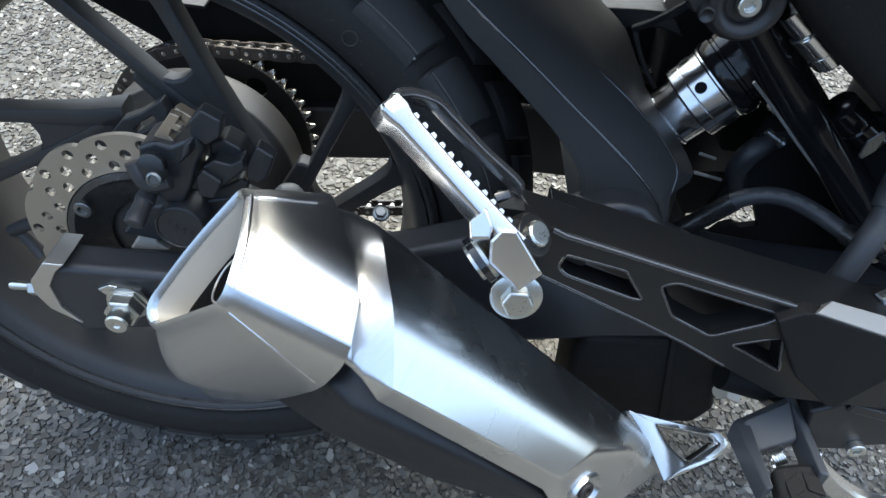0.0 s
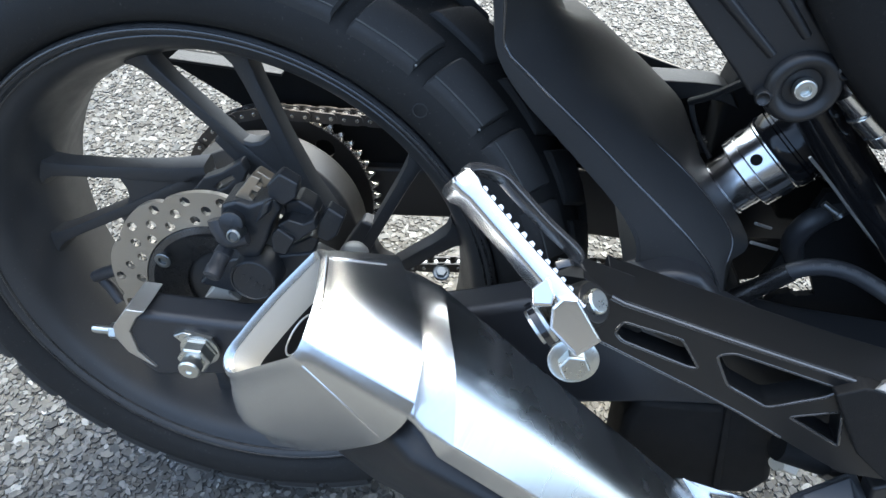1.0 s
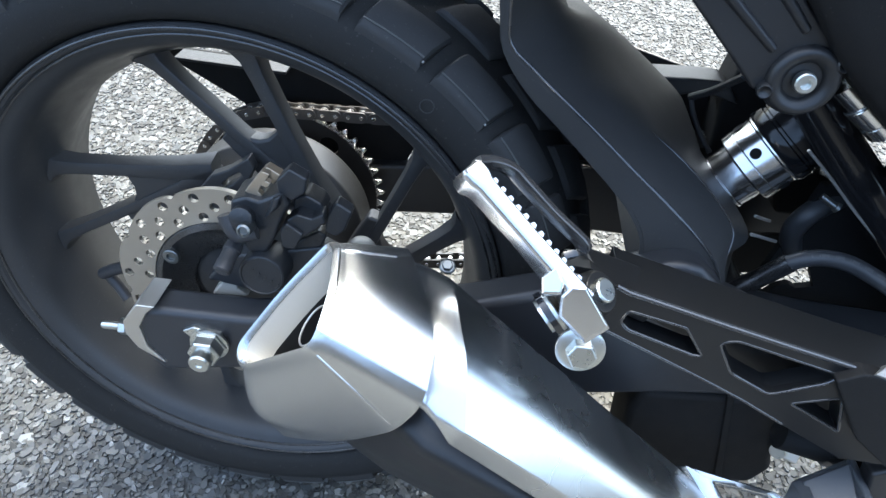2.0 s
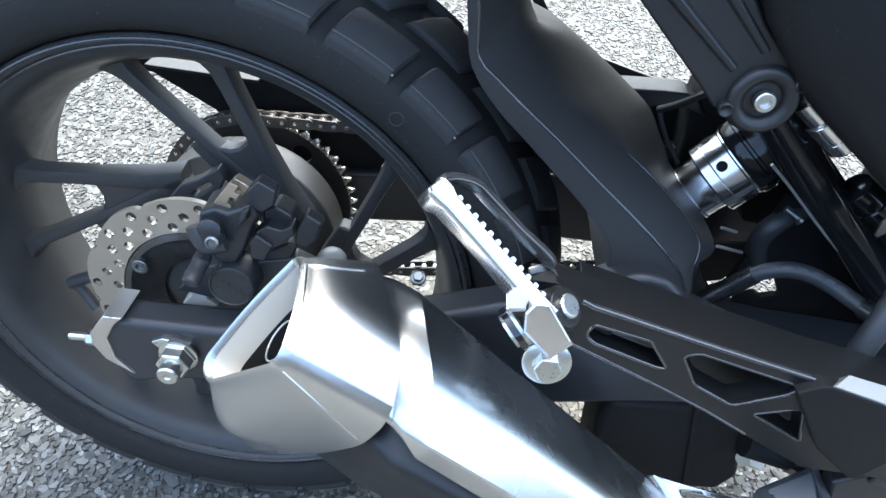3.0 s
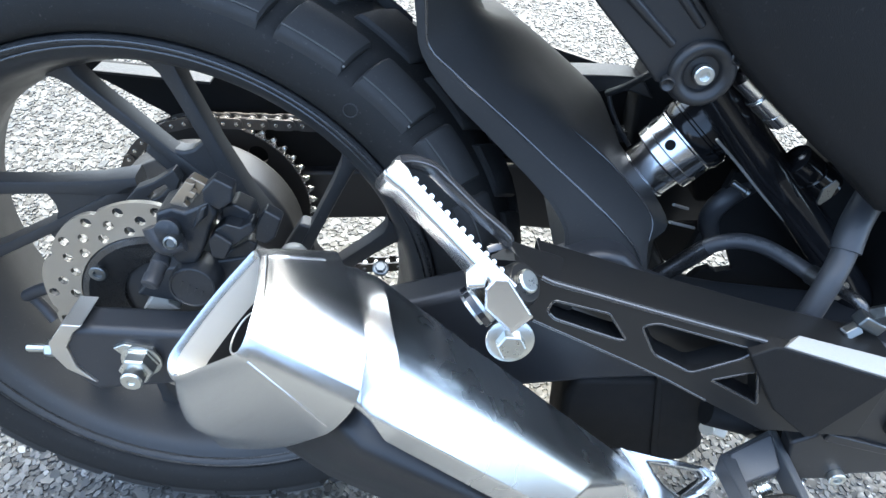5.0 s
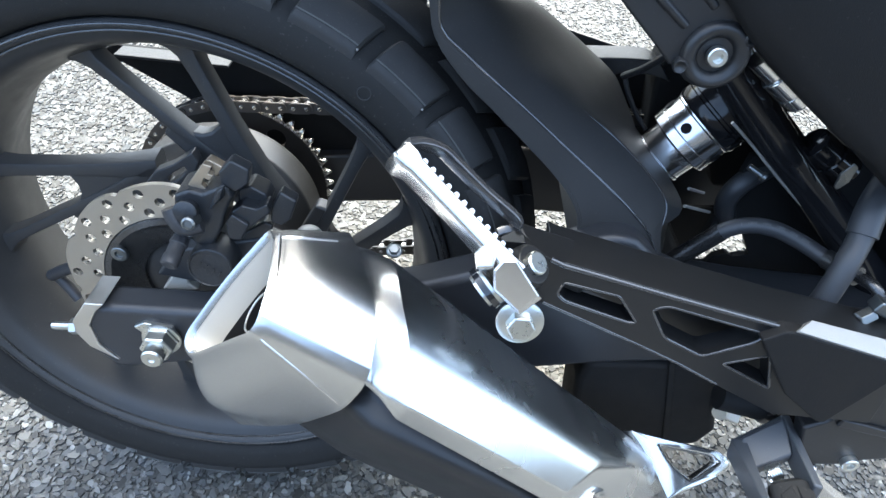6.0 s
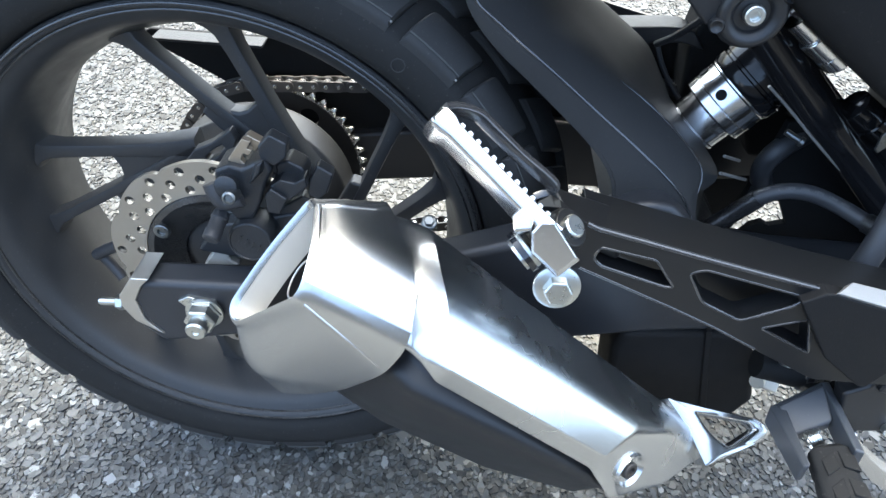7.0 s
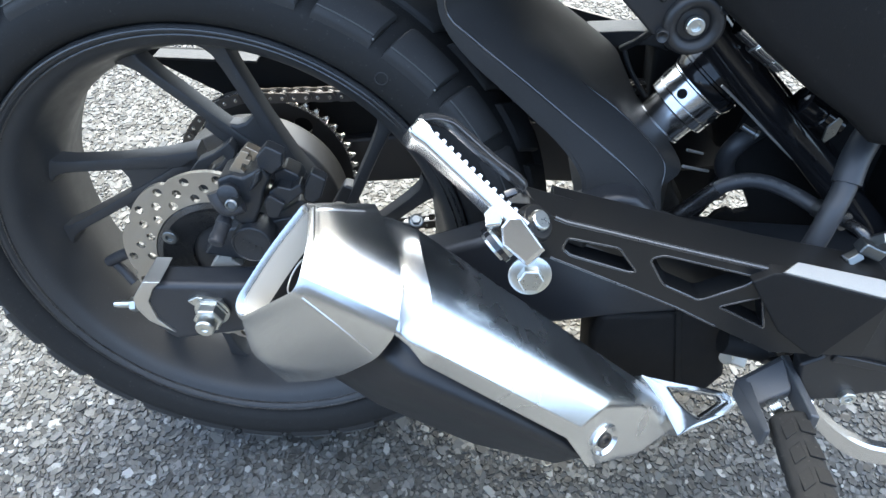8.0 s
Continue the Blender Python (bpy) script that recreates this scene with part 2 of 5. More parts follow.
def smooth_path(pts, per=6):
    """Catmull-Rom through the points."""
    pts = [Vector(p) for p in pts]
    out = []
    for i in range(len(pts) - 1):
        p0, p1, p2 = pts[max(i - 1, 0)], pts[i], pts[i + 1]
        p3 = pts[min(i + 2, len(pts) - 1)]
        for j in range(per):
            u = j / per
            out.append(0.5 * (2 * p1 + (p2 - p0) * u + (2 * p0 - 5 * p1 + 4 * p2 - p3) * u * u + (3 * p1 - p0 - 3 * p2 + p3) * u ** 3))
    return out + [pts[-1]]


def basis(d):
    d = Vector(d).normalized()
    a = Vector((0, 0, 1)) if abs(d.z) < 0.9 else Vector((1, 0, 0))
    x = d.cross(a).normalized()
    return x, d.cross(x), d


def tube(pts, r, n=12, bm=None, per=6, smooth=True):
    path = smooth_path(pts, per) if smooth else [Vector(p) for p in pts]
    x = None
    rings = []
    for i, p in enumerate(path):
        d = (path[min(i + 1, len(path) - 1)] - path[max(i - 1, 0)]).normalized()
        if x is None:
            x = basis(d)[0]
        x = (x - d * x.dot(d)).normalized()
        y = d.cross(x)
        rr = r(i / (len(path) - 1)) if callable(r) else r
        rings.append([p + (x * math.cos(t) + y * math.sin(t)) * rr for t in np.linspace(0, 2 * math.pi, n, endpoint=False)])
    return loft(rings, bm=bm)


def turned(p, d, profile, n=24, bm=None, turn=0.0):
    """A body of revolution from p along d: profile rows of (distance along d, radius)."""
    x, y, d = basis(d)
    p = Vector(p)
    rings = [[p + d * h + (x * math.cos(t) + y * math.sin(t)) * max(r, 1e-5) for t in np.linspace(turn, turn + 2 * math.pi, n, endpoint=False)] for h, r in profile]
    return loft(rings, bm=bm)


def slab(poly, y0, y1, bm=None):
    """A plate from an outline of (x, z) or (x, y, z) at its near side, with its far side at y1 (or y1 further where points have a y)."""
    near = [Vector((p[0], y0, p[1])) if len(p) == 2 else Vector(p) for p in poly]
    far = [Vector((p.x, y1 if len(q) == 2 else p.y + y1, p.z)) for p, q in zip(near, poly)]
    return loft([near, far], bm=bm)


def holed(outer, holes, y0, y1):
    """A plate with openings through it; outlines of (x, z)."""
    bm = bmesh.new()
    edges = []
    for poly in [outer] + holes:
        vs = [bm.verts.new((x, y0, z)) for x, z in poly]
        edges += [bm.edges.new((vs[i], vs[(i + 1) % len(vs)])) for i in range(len(vs))]
    bmesh.ops.triangle_fill(bm, use_beauty=True, use_dissolve=True, edges=edges)
    made = bmesh.ops.extrude_face_region(bm, geom=list(bm.faces))
    for v in made["geom"]:
        if isinstance(v, bmesh.types.BMVert):
            v.co.y += y1 - y0
    return bm


def box(c, s, m=None, bm=None):
    """A box of size s about c, turned by m."""
    bm = bm or bmesh.new()
    mm = Matrix.Translation(c) @ (m or Matrix()) @ Matrix.Diagonal((*s, 1))
    bmesh.ops.create_cube(bm, size=1, matrix=mm)
    return bm


def hex_bolt(name, p, d, r, h, parent, mat, flange=0.0, socket=False, label=""):
    """A bolt head: flange, then a hexagon (or a round socket head), seen from its tip."""
    p, d = Vector(p), Vector(d).normalized()
    if flange:
        bm = turned(p, d, [(0, flange), (h * 0.18, flange), (h * 0.3, flange * 0.82), (h * 0.32, 0)], 32)
        base = part(name, bm, mat, parent, label, bevel=0.0004)
        bm = turned(p + d * h * 0.25, d, [(0, r), (h * 0.7, r), (h * 0.78, r * 0.86), (h * 0.78, 0)], 6)
        part("hexagon_head", bm, mat, base, bevel=0.0006)
        return base
    if socket:
        bm = turned(p, d, [(0, r), (h * 0.85, r), (h, r * 0.88), (h, r * 0.5), (h * 0.45, r * 0.45), (h * 0.45, 0)], 24)
        return part(name, bm, mat, parent, label, bevel=0.0003)
    bm = turned(p, d, [(0, r), (h * 0.85, r), (h, r * 0.86), (h, 0)], 6)
    return part(name, bm, mat, parent, label, bevel=0.0005)


# ---- ground ----
def ground_sheet():
    bm = bmesh.new()
    k, half = 40, 60.0
    # finer cells near the bike, gentle unevenness
    line = [half * math.copysign(abs(u) ** 3, u) for u in np.linspace(-1, 1, k)]
    grid = [[bm.verts.new((x, y, -0.0012 + 0.0006 * noise.noise(Vector((x * 3, y * 3, 0))))) for x in line] for y in line]
    for a, b in zip(grid, grid[1:]):
        for i in range(k - 1):
            bm.faces.new((a[i], a[i + 1], b[i + 1], b[i]))
    return bm


ground = part("ground", ground_sheet(), ASPHALT, None)
tagged(ground, "grey asphalt with exposed crushed stone, dry and open", "asphalt", kind="structure")


def reflected_wall_mesh():
    """A long wall with a coping, out of view, added for its dark reflection."""
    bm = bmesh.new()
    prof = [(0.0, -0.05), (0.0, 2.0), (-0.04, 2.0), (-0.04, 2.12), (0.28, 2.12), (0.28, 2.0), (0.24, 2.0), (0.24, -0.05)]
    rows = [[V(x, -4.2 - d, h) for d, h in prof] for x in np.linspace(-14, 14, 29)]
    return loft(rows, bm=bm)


def stones_mesh():
    """Crushed stones set in the asphalt where it can be seen from close by."""
    rng = np.random.default_rng(5)
    k = 6
    ring = np.arange(k)
    tri = [(i, (i + 1) % k, k + (i + 1) % k) for i in range(k)] + [(i, k + (i + 1) % k, k + i) for i in range(k)] + [(k, k + i, k + i + 1) for i in range(1, k - 1)]
    tri = np.array(tri)
    step = 0.0061
    gx, gy = np.meshgrid(np.arange(-0.85, 1.25, step), np.arange(-0.42, 1.75, step))
    c = np.stack([gx.ravel(), gy.ravel()], 1)
    c += rng.uniform(-0.42, 0.42, c.shape) * step
    # only the parts of the plan that open up between and around the bike
    full, c = c, c + rng.normal(0, 0.045, c.shape)  # ragged borders
    keep = (c[:, 1] < 0.35) | (c[:, 0] < 0.15) | (c[:, 1] > 0.55)
    keep &= ~((c[:, 1] > 0.9) & (c[:, 0] < -0.2)) & (c[:, 0] < 0.55 + 0.5 * (c[:, 1] + 0.6))
    keep &= (c[:, 0] > -0.75) & (c[:, 0] < 1.15) & (c[:, 1] > -0.34) & (c[:, 1] < 1.65)
    c = full[keep]
    n = len(c)
    size = np.exp(rng.normal(0, 0.38, (n, 1))) * 0.0037
    size = size.clip(0.0022, 0.0098)
    # an uneven six-sided outline below, a smaller tilted face on top
    ang = (ring[None] + rng.uniform(-0.38, 0.38, (n, k))) * (2 * np.pi / k)
    rad = rng.uniform(0.82, 1.14, (n, k)) * size
    sx, sy = rng.uniform(0.85, 1.45, (n, 1)), rng.uniform(0.58, 1.05, (n, 1))
    top = rng.uniform(0.80, 0.98, (n, k))
    shift = rng.normal(0, 0.10, (n, 2)) * size
    x = np.concatenate([rad * np.cos(ang) * sx, rad * top * np.cos(ang) * sx + shift[:, :1]], 1)
    y = np.concatenate([rad * np.sin(ang) * sy, rad * top * np.sin(ang) * sy + shift[:, 1:]], 1)
    tilt = rng.normal(0, 0.10, (n, 2))
    high = rng.uniform(0.0002, 0.0010, (n, 1)) + rng.normal(0, 0.00012, (n, k))
    z = np.concatenate([np.full((n, k), -0.003), high + tilt[:, :1] * x[:, k:] + tilt[:, 1:] * y[:, k:]], 1)
    a = rng.uniform(0, 2 * np.pi, n)
    ca, sa = np.cos(a)[:, None], np.sin(a)[:, None]
    out = np.stack([ca * x - sa * y + c[:, :1], sa * x + ca * y + c[:, 1:], z], -1)
    base = np.zeros((2 * k, 3))
    faces = (tri[None] + (np.arange(n) * len(base))[:, None, None]).reshape(-1, 3)
    me = bpy.data.meshes.new("asphalt_stones")
    me.vertices.add(n * len(base))
    me.vertices.foreach_set("co", out.ravel())
    me.loops.add(faces.size)
    me.loops.foreach_set("vertex_index", faces.ravel().astype(np.int32))
    me.polygons.add(len(faces))
    me.polygons.foreach_set("loop_start", (np.arange(len(faces)) * 3).astype(np.int32))
    me.update(calc_edges=True)
    me.shade_flat()
    me.materials.append(STONES)
    return me


# added out of view: gives the muffler something dark to mirror
reflected_wall = part("unseen_wall", reflected_wall_mesh(), WALL_COAT, None, smooth=False)
tagged(reflected_wall, "unseen dark wall added for the steel to reflect", "wall", kind="structure")
stones = tagged(new("asphalt_stones", stones_mesh()), "crushed grey and white stones bound in asphalt", "stones", kind="stuff")

# ---- the motorcycle ----
LEAN = radians(-14.9)
R_TYRE, AXLE_H = 0.312, 0.3039
bike = tagged(new("motorcycle"), "black motorcycle with brushed steel muffler leaning on its stand", "motorcycle")
bike.matrix_world = Matrix.Translation((0, 0, AXLE_H)) @ Matrix.Rotation(LEAN, 4, "X") @ Matrix.Translation((0, 0, -R_TYRE))
HUB = V(0, 0, R_TYRE)


def ring_xz(r, y, n=96, a0=0.0):
    return [V(r * math.cos(t), y, R_TYRE + r * math.sin(t)) for t in np.linspace(a0, a0 + 2 * math.pi, n, endpoint=False)]


def spun(profile, n=120):
    """A body turned about the rear axle from rows of (radius, y); a closed profile."""
    return loft([ring_xz(r, y, n) for r, y in profile] + [ring_xz(*profile[0], n)], (False, False))


def at(r, ang, y):
    a = radians(ang)
    return V(r * math.cos(a), y, R_TYRE + r * math.sin(a))


# rear wheel: the rim is the part, the rest hangs on it
rim_half = [(0.2120, 0.0), (0.2185, 0.030), (0.2200, 0.0555), (0.2275, 0.0580), (0.2300, 0.0605), (0.2300, 0.0655), (0.2285, 0.0675), (0.2255, 0.0680), (0.2235, 0.0665), (0.2222, 0.0640), (0.2200, 0.0622), (0.2160, 0.0598), (0.2115, 0.0560), (0.2075, 0.0500), (0.2045, 0.0420), (0.2000, 0.0280), (0.1945, 0.0140)]
rim_far = rim_half[:10] + [(0.2045, 0.0625), (0.2015, 0.0605), (0.2005, 0.0550), (0.1990, 0.0480), (0.1955, 0.0300), (0.1925, 0.0150)]
rim_profile = rim_far + [(0.1915, 0.0)] + [(r, -y) for r, y in rim_half[:0:-1]]
wheel = part("rear_wheel", spun(rim_profile, 144), WHEEL, bike, "dark grey cast alloy wheel rim", angle=24)
# two thin glossy rings added for the highlight lines round the rim
for r, y in ((0.2272, -0.0682), (0.2212, -0.0634)):
    part("rim_highlight", spun([(r + 0.0011 * math.cos(radians(a)), y + 0.0011 * math.sin(radians(a))) for a in range(0, 361, 45)], 144), SATIN, wheel)


def tyre_mesh():
    prof = [(0.2180, -0.0540), (0.2270, -0.0575), (0.2312, -0.0620), (0.2330, -0.0680), (0.2365, -0.0722), (0.2410, -0.0742), (0.2500, -0.0768), (0.2585, -0.0762), (0.2650, -0.0735), (0.2690, -0.0680)]
    crown = [(0.2815, -0.0540), (0.2880, -0.0390), (0.2950, -0.0190), (0.2970, 0.0)]
    side = prof + crown
    full = side + [(r, -y) for r, y in side[-2::-1]]
    return loft([ring_xz(r, y, 144) for r, y in full], (False, False))


wheel.matrix_basis = Matrix.Translation(HUB + V(0.0025, 0, 0.0015)) @ Matrix.Rotation(radians(-1.6), 4, "Z") @ Matrix.Translation(-HUB)
part("tyre", tyre_mesh(), RUBBER, wheel, "black dual-purpose tyre", angle=60)


def tread_block(a0, a1, rows, depth=0.0070):
    """A block of tread between two angles with worn edges; rows of (radius, y, shift of angle) across it."""
    rings = []
    for u, drop in ((0.0, 0.0030), (0.035, 0.0006), (0.10, 0.0), (0.5, 0.0), (0.90, 0.0), (0.965, 0.0006), (1.0, 0.0030)):
        outer = [at(r - drop, a0 + (a1 - a0) * u + s, y) for r, y, s in rows]
        inner = [at(r - depth, a0 + (a1 - a0) * u + s, y * 0.985) for r, y, s in rows]
        rings.append(outer + inner[::-1])
    return loft(rings)


# blocks of the tread: a shoulder row each side, and a middle row each side of the centre groove
PITCH = 360 / 28
shoulder = [(0.2668, -0.0750, 0.0), (0.2702, -0.0746, 0.0), (0.2724, -0.0730, 0.0), (0.2790, -0.0660, -0.4), (0.2862, -0.0560, -1.2), (0.2885, -0.0505, -1.7), (0.2870, -0.0485, -1.9)]
middle = [(0.2920, -0.0345, 1.0), (0.2945, -0.0330, 0.8), (0.3010, -0.0200, -1.0), (0.3050, -0.0060, -3.0), (0.3030, -0.0045, -3.2)]
for rows, span, shift in ((shoulder, 10.3, 0.0), (middle, 10.0, 4.0)):
    for mirror in (1, -1):
        rr = [(r, y * mirror, s * 1.0) for r, y, s in rows]
        base_me = None
        for i in range(28):
            ang = 56.0 + shift + (PITCH / 2 if mirror < 0 else 0) + i * PITCH
            if base_me is None:
                ob = part("tread_block", tread_block(ang, ang + span, rr), TREAD, wheel, bevel=0.0, angle=30)
                base_me = ob.data
                if rows is shoulder:
                    # a flash line from the mould along the outer edge of each shoulder block
                    line_me = part("mould_line", tube([at(0.2737, ang + span * (0.03 + 0.94 * k / 6), -0.0727 * mirror) for k in range(7)], 0.0006, 6, per=2), PRINT, wheel).data
            else:
                ob = new("tread_block", base_me)
                ob.parent = wheel
                ob.matrix_basis = Matrix.Translation(HUB) @ Matrix.Rotation(radians(-i * PITCH), 4, "Y") @ Matrix.Translation(-HUB)
                if rows is shoulder:
                    line = new("mould_line", line_me)
                    line.parent = wheel
                    line.matrix_basis = ob.matrix_basis




for p in (V(0.1514, -0.0745, 0.5373), V(0.1968, -0.0745, 0.4979)):
    part("stuck_stone", turned(p, (0.3, -0.8, 0.4), [(-0.001, 0.0006), (0.0002, 0.0010), (0.0008, 0.0005)], 6), STRIP, wheel, "pale grit caught in the tread")
mark = V(0.1560, -0.0768, 0.5074)
part("sidewall_mark", tube([mark + V(0.0050 * math.cos(k * 0.5236), 0, 0.0050 * math.sin(k * 0.5236)) for k in range(13)], 0.0005, 6, smooth=False), TREAD, wheel)


def spoke(rim_ang, node, wide, front=-0.0185):
    """A leg from the rim to the node at the hub: narrow flat front, rounded edges, flanks that widen to the back."""
    a = at(0.200, rim_ang, front)
    b = V(node[0], front, node[1])
    d = (b - a).normalized()
    side = V(-d.z, 0, d.x)
    rings = []
    for u, w, t in ((0.0, 0.0140, 0.026), (0.03, 0.0095, 0.022), (0.08, 0.0062, 0.0185), (0.18, 0.0052, 0.0170), (0.5, 0.0050, 0.0165), (0.8, 0.0062, 0.0180), (1.0, 0.0090, 0.0200)):
        p, w = a.lerp(b, u), w * wide
        sec = [(-w, t * 0.15), (-w * 0.88, t * 0.04), (-w * 0.62, 0), (w * 0.62, 0), (w * 0.88, t * 0.04), (w, t * 0.15), (w * 1.2, t * 0.92), (w * 0.8, t), (-w * 0.8, t), (-w * 1.2, t * 0.92)]
        rings.append([p + side * s + V(0, h, 0) for s, h in sec])
    return loft(rings)


for k in range(5):
    base_ang = 101.6 + 72 * k
    node = at(0.0865, base_ang - 62, 0)
    for leg, wide in ((11.0, 1.0), (-12.8, 1.25)):
        part("spoke", spoke(base_ang + leg, (node.x, node.z), wide), WHEEL, wheel, angle=40)
    # the web in which a pair of legs meets, with a round crook between them
    web = [(-1, 0.118), (-5, 0.127), (-9, 0.1235), (-13, 0.1195), (-17, 0.1190), (-20.5, 0.1225), (-23, 0.130), (-25, 0.141), (-30, 0.128), (-38, 0.112), (-62, 0.084), (-45, 0.068), (-12, 0.092)]
    pts_ = [at(r, base_ang + a, 0) for a, r in web]
    part("spoke_web", slab([(p.x, p.z) for p in pts_], -0.0165, 0.0005), WHEEL, wheel, bevel=0.003, seg=3)

hub_profile = [(0, 0.030), (0.004, 0.052), (0.010, 0.056), (0.040, 0.060), (0.075, 0.074), (0.090, 0.090), (0.120, 0.092), (0.128, 0.086), (0.130, 0.030)]
part("hub", turned((0, -0.062, R_TYRE), (0, 1, 0), hub_profile, 64), WHEEL, wheel, "dark grey cast hub", bevel=0.002)


def disc_mesh():
    """A wave disc with rounded scallops and rows of drilled holes."""
    bm = bmesh.new()
    outer = []
    for i in range(192):
        t = 2 * math.pi * i / 192
        u = ((math.degrees(t) - 118.0) / 36.0) % 1.0
        r = 0.0998 + 0.0030 * math.sin(math.pi * min(1.0, u / 0.90) ** 0.7) - (0.0018 if u > 0.90 else 0.0)
        outer.append((r * math.cos(t), R_TYRE + r * math.sin(t)))
    inner = [(0.0715 * math.cos(2 * math.pi * i / 96), R_TYRE + 0.0715 * math.sin(2 * math.pi * i / 96)) for i in range(96)]
    holes = [inner]
    for k in range(20):
        for r, da, hr in ((0.0770, 0.0, 0.0043), (0.0860, 9.6, 0.0043), (0.0950, 19.0, 0.0043)):
            if (k + int(r * 1000)) % 7 == 4:
                continue
            p = at(r, 14.0 + 18 * k + da, 0)
            holes.append([(p.x + hr * math.cos(2 * math.pi * j / 12), p.z + hr * math.sin(2 * math.pi * j / 12)) for j in range(12)])
    return holed(outer, holes, -0.0725, -0.0680)


disc = part("brake_disc", disc_mesh(), DISC, wheel, "drilled wave brake disc of grey steel", smooth=False)
part("disc_carrier", spun([(0.0720, -0.0700), (0.0700, -0.0735), (0.0650, -0.0735), (0.0560, -0.0670), (0.0400, -0.0640), (0.0400, -0.0600), (0.0600, -0.0600), (0.0700, -0.0660)], 72), SATIN, wheel, "black disc carrier")
for k in range(5):
    hex_bolt("disc_bolt", at(0.0605, 150.5 + 72 * k, -0.071), (0, -1, 0), 0.0072, 0.004, wheel, BANJO, socket=True)


# sprocket and chain on the far side
part("valve_stem", tube([(-0.1477, -0.0360, 0.2772), (-0.1300, -0.0420, 0.2903), (-0.1121, -0.0500, 0.3027)], 0.0058, 14), HOSE, wheel, "black rubber valve stem")
part("valve_foot", tube([(-0.1432, -0.0340, 0.2729), (-0.1351, -0.0360, 0.2633), (-0.1263, -0.0400, 0.2525)], 0.0052, 14), HOSE, wheel)


TEETH, CHAIN_PITCH = 47, 0.0127
R_CHAIN = CHAIN_PITCH / 2 / math.sin(math.pi / TEETH)


def sprocket_mesh():
    outer = [((R_CHAIN - 0.0042) * math.cos(2 * math.pi * i / 188), R_TYRE + (R_CHAIN - 0.0042) * math.sin(2 * math.pi * i / 188)) for i in range(188)]
    holes = [[(0.046 * math.cos(2 * math.pi * i / 48), R_TYRE + 0.046 * math.sin(2 * math.pi * i / 48)) for i in range(48)]]
    for k in range(5):
        p = at(0.0725, 56 + 72 * k, 0)
        holes.append([(p.x + 0.0105 * math.cos(2 * math.pi * j / 20), p.z + 0.0105 * math.sin(2 * math.pi * j / 20)) for j in range(20)])
    return holed(outer, holes, 0.0920, 0.0985)


part("sprocket", sprocket_mesh(), SPROCKET, wheel, "greasy steel rear sprocket", smooth=False)


def tooth_mesh():
    """A pointed tooth along x with hollow flanks and chamfered sides."""
    rows = []
    for h, w, t in ((-0.0046, 0.0058, 0.0033), (-0.0015, 0.0036, 0.0033), (0.0010, 0.0026, 0.0030), (0.0032, 0.0018, 0.0020), (0.0042, 0.0010, 0.0010)):
        rows.append([V(h, -t, -w * 0.7), V(h, -t, w * 0.7), V(h, -t * 0.6, w), V(h, t * 0.6, w), V(h, t, w * 0.7), V(h, t, -w * 0.7), V(h, t * 0.6, -w), V(h, -t * 0.6, -w)])
    return loft(rows)


tooth_me = None
for k in range(TEETH):
    ang = 360 / TEETH * k
    if tooth_me is None:
        tooth = part("sprocket_tooth", tooth_mesh(), CHAIN, wheel, angle=40)
        tooth_me = tooth.data
    else:
        tooth = new("sprocket_tooth", tooth_me)
        tooth.parent = wheel
    tooth.matrix_basis = Matrix.Translation(at(R_CHAIN, ang, 0.0952)) @ Matrix.Rotation(radians(-ang), 4, "Y")

for k in range(5):
    hex_bolt("sprocket_bolt", at(0.0600, 52 + 72 * k, 0.092), (0, -1, 0), 0.0085, 0.008, wheel, CHAIN)


def chain_path():
    """Points at one pitch along the upper run, round the back of the rear sprocket and along the lower run."""
    r, pitch, y = R_CHAIN, CHAIN_PITCH, 0.0952
    step = 360 / TEETH
    start = step * round(88 / step) + step / 2
    arc = [at(r, start + step * i, y) for i in range(int(190 / step))]
    top_d = (V(0.60, y, 0.432) - arc[0]).normalized()
    low_d = (V(0.60, y, 0.305) - arc[-1]).normalized()
    top = [arc[0] + top_d * pitch * i for i in range(42, 0, -1)]
    low = [arc[-1] + low_d * pitch * i for i in range(1, 43)]
    return top + arc + low


def link_mesh(inner):
    """Two waisted side plates with rollers or pin heads, along x about the origin. Returns the mesh and the first face of the bright pins."""
    bm = bmesh.new()
    half, rr = CHAIN_PITCH / 2, 0.0057
    w = 0.0040 if inner else 0.0060
    out = []
    for i in range(20):
        t = 2 * math.pi * i / 20
        cx = half if math.cos(t) > 0 else -half
        waist = 1 - 0.30 * math.exp(-((cx + rr * math.cos(t)) / 0.0038) ** 2)
        out.append((cx * (1 if abs(math.cos(t)) > 0.2 else 0.45) + rr * math.cos(t), rr * math.sin(t) * waist))
    for s in (-1, 1):
        slab(out, s * w, s * (w + 0.0017), bm)
    plates = len(bm.faces)
    for cx in (-half, half):
        if inner:
            turned((cx, -w, 0), (0, 1, 0), [(0, 0.0043), (2 * w, 0.0043)], 14, bm)
        else:
            turned((cx, -w - 0.0030, 0), (0, 1, 0), [(0, 0.0017), (0.0006, 0.0022), (2 * w + 0.0054, 0.0022), (2 * w + 0.0060, 0.0017)], 10, bm)
    return bm, plates


def link(name, inner, parent, label=""):
    bm, plates = link_mesh(inner)
    ob = part(name, bm, LINK, parent, label, angle=30)
    ob.data.materials.append(CHAIN)
    for p in ob.data.polygons:
        p.material_index = 1 if p.index >= plates else 0
    return ob


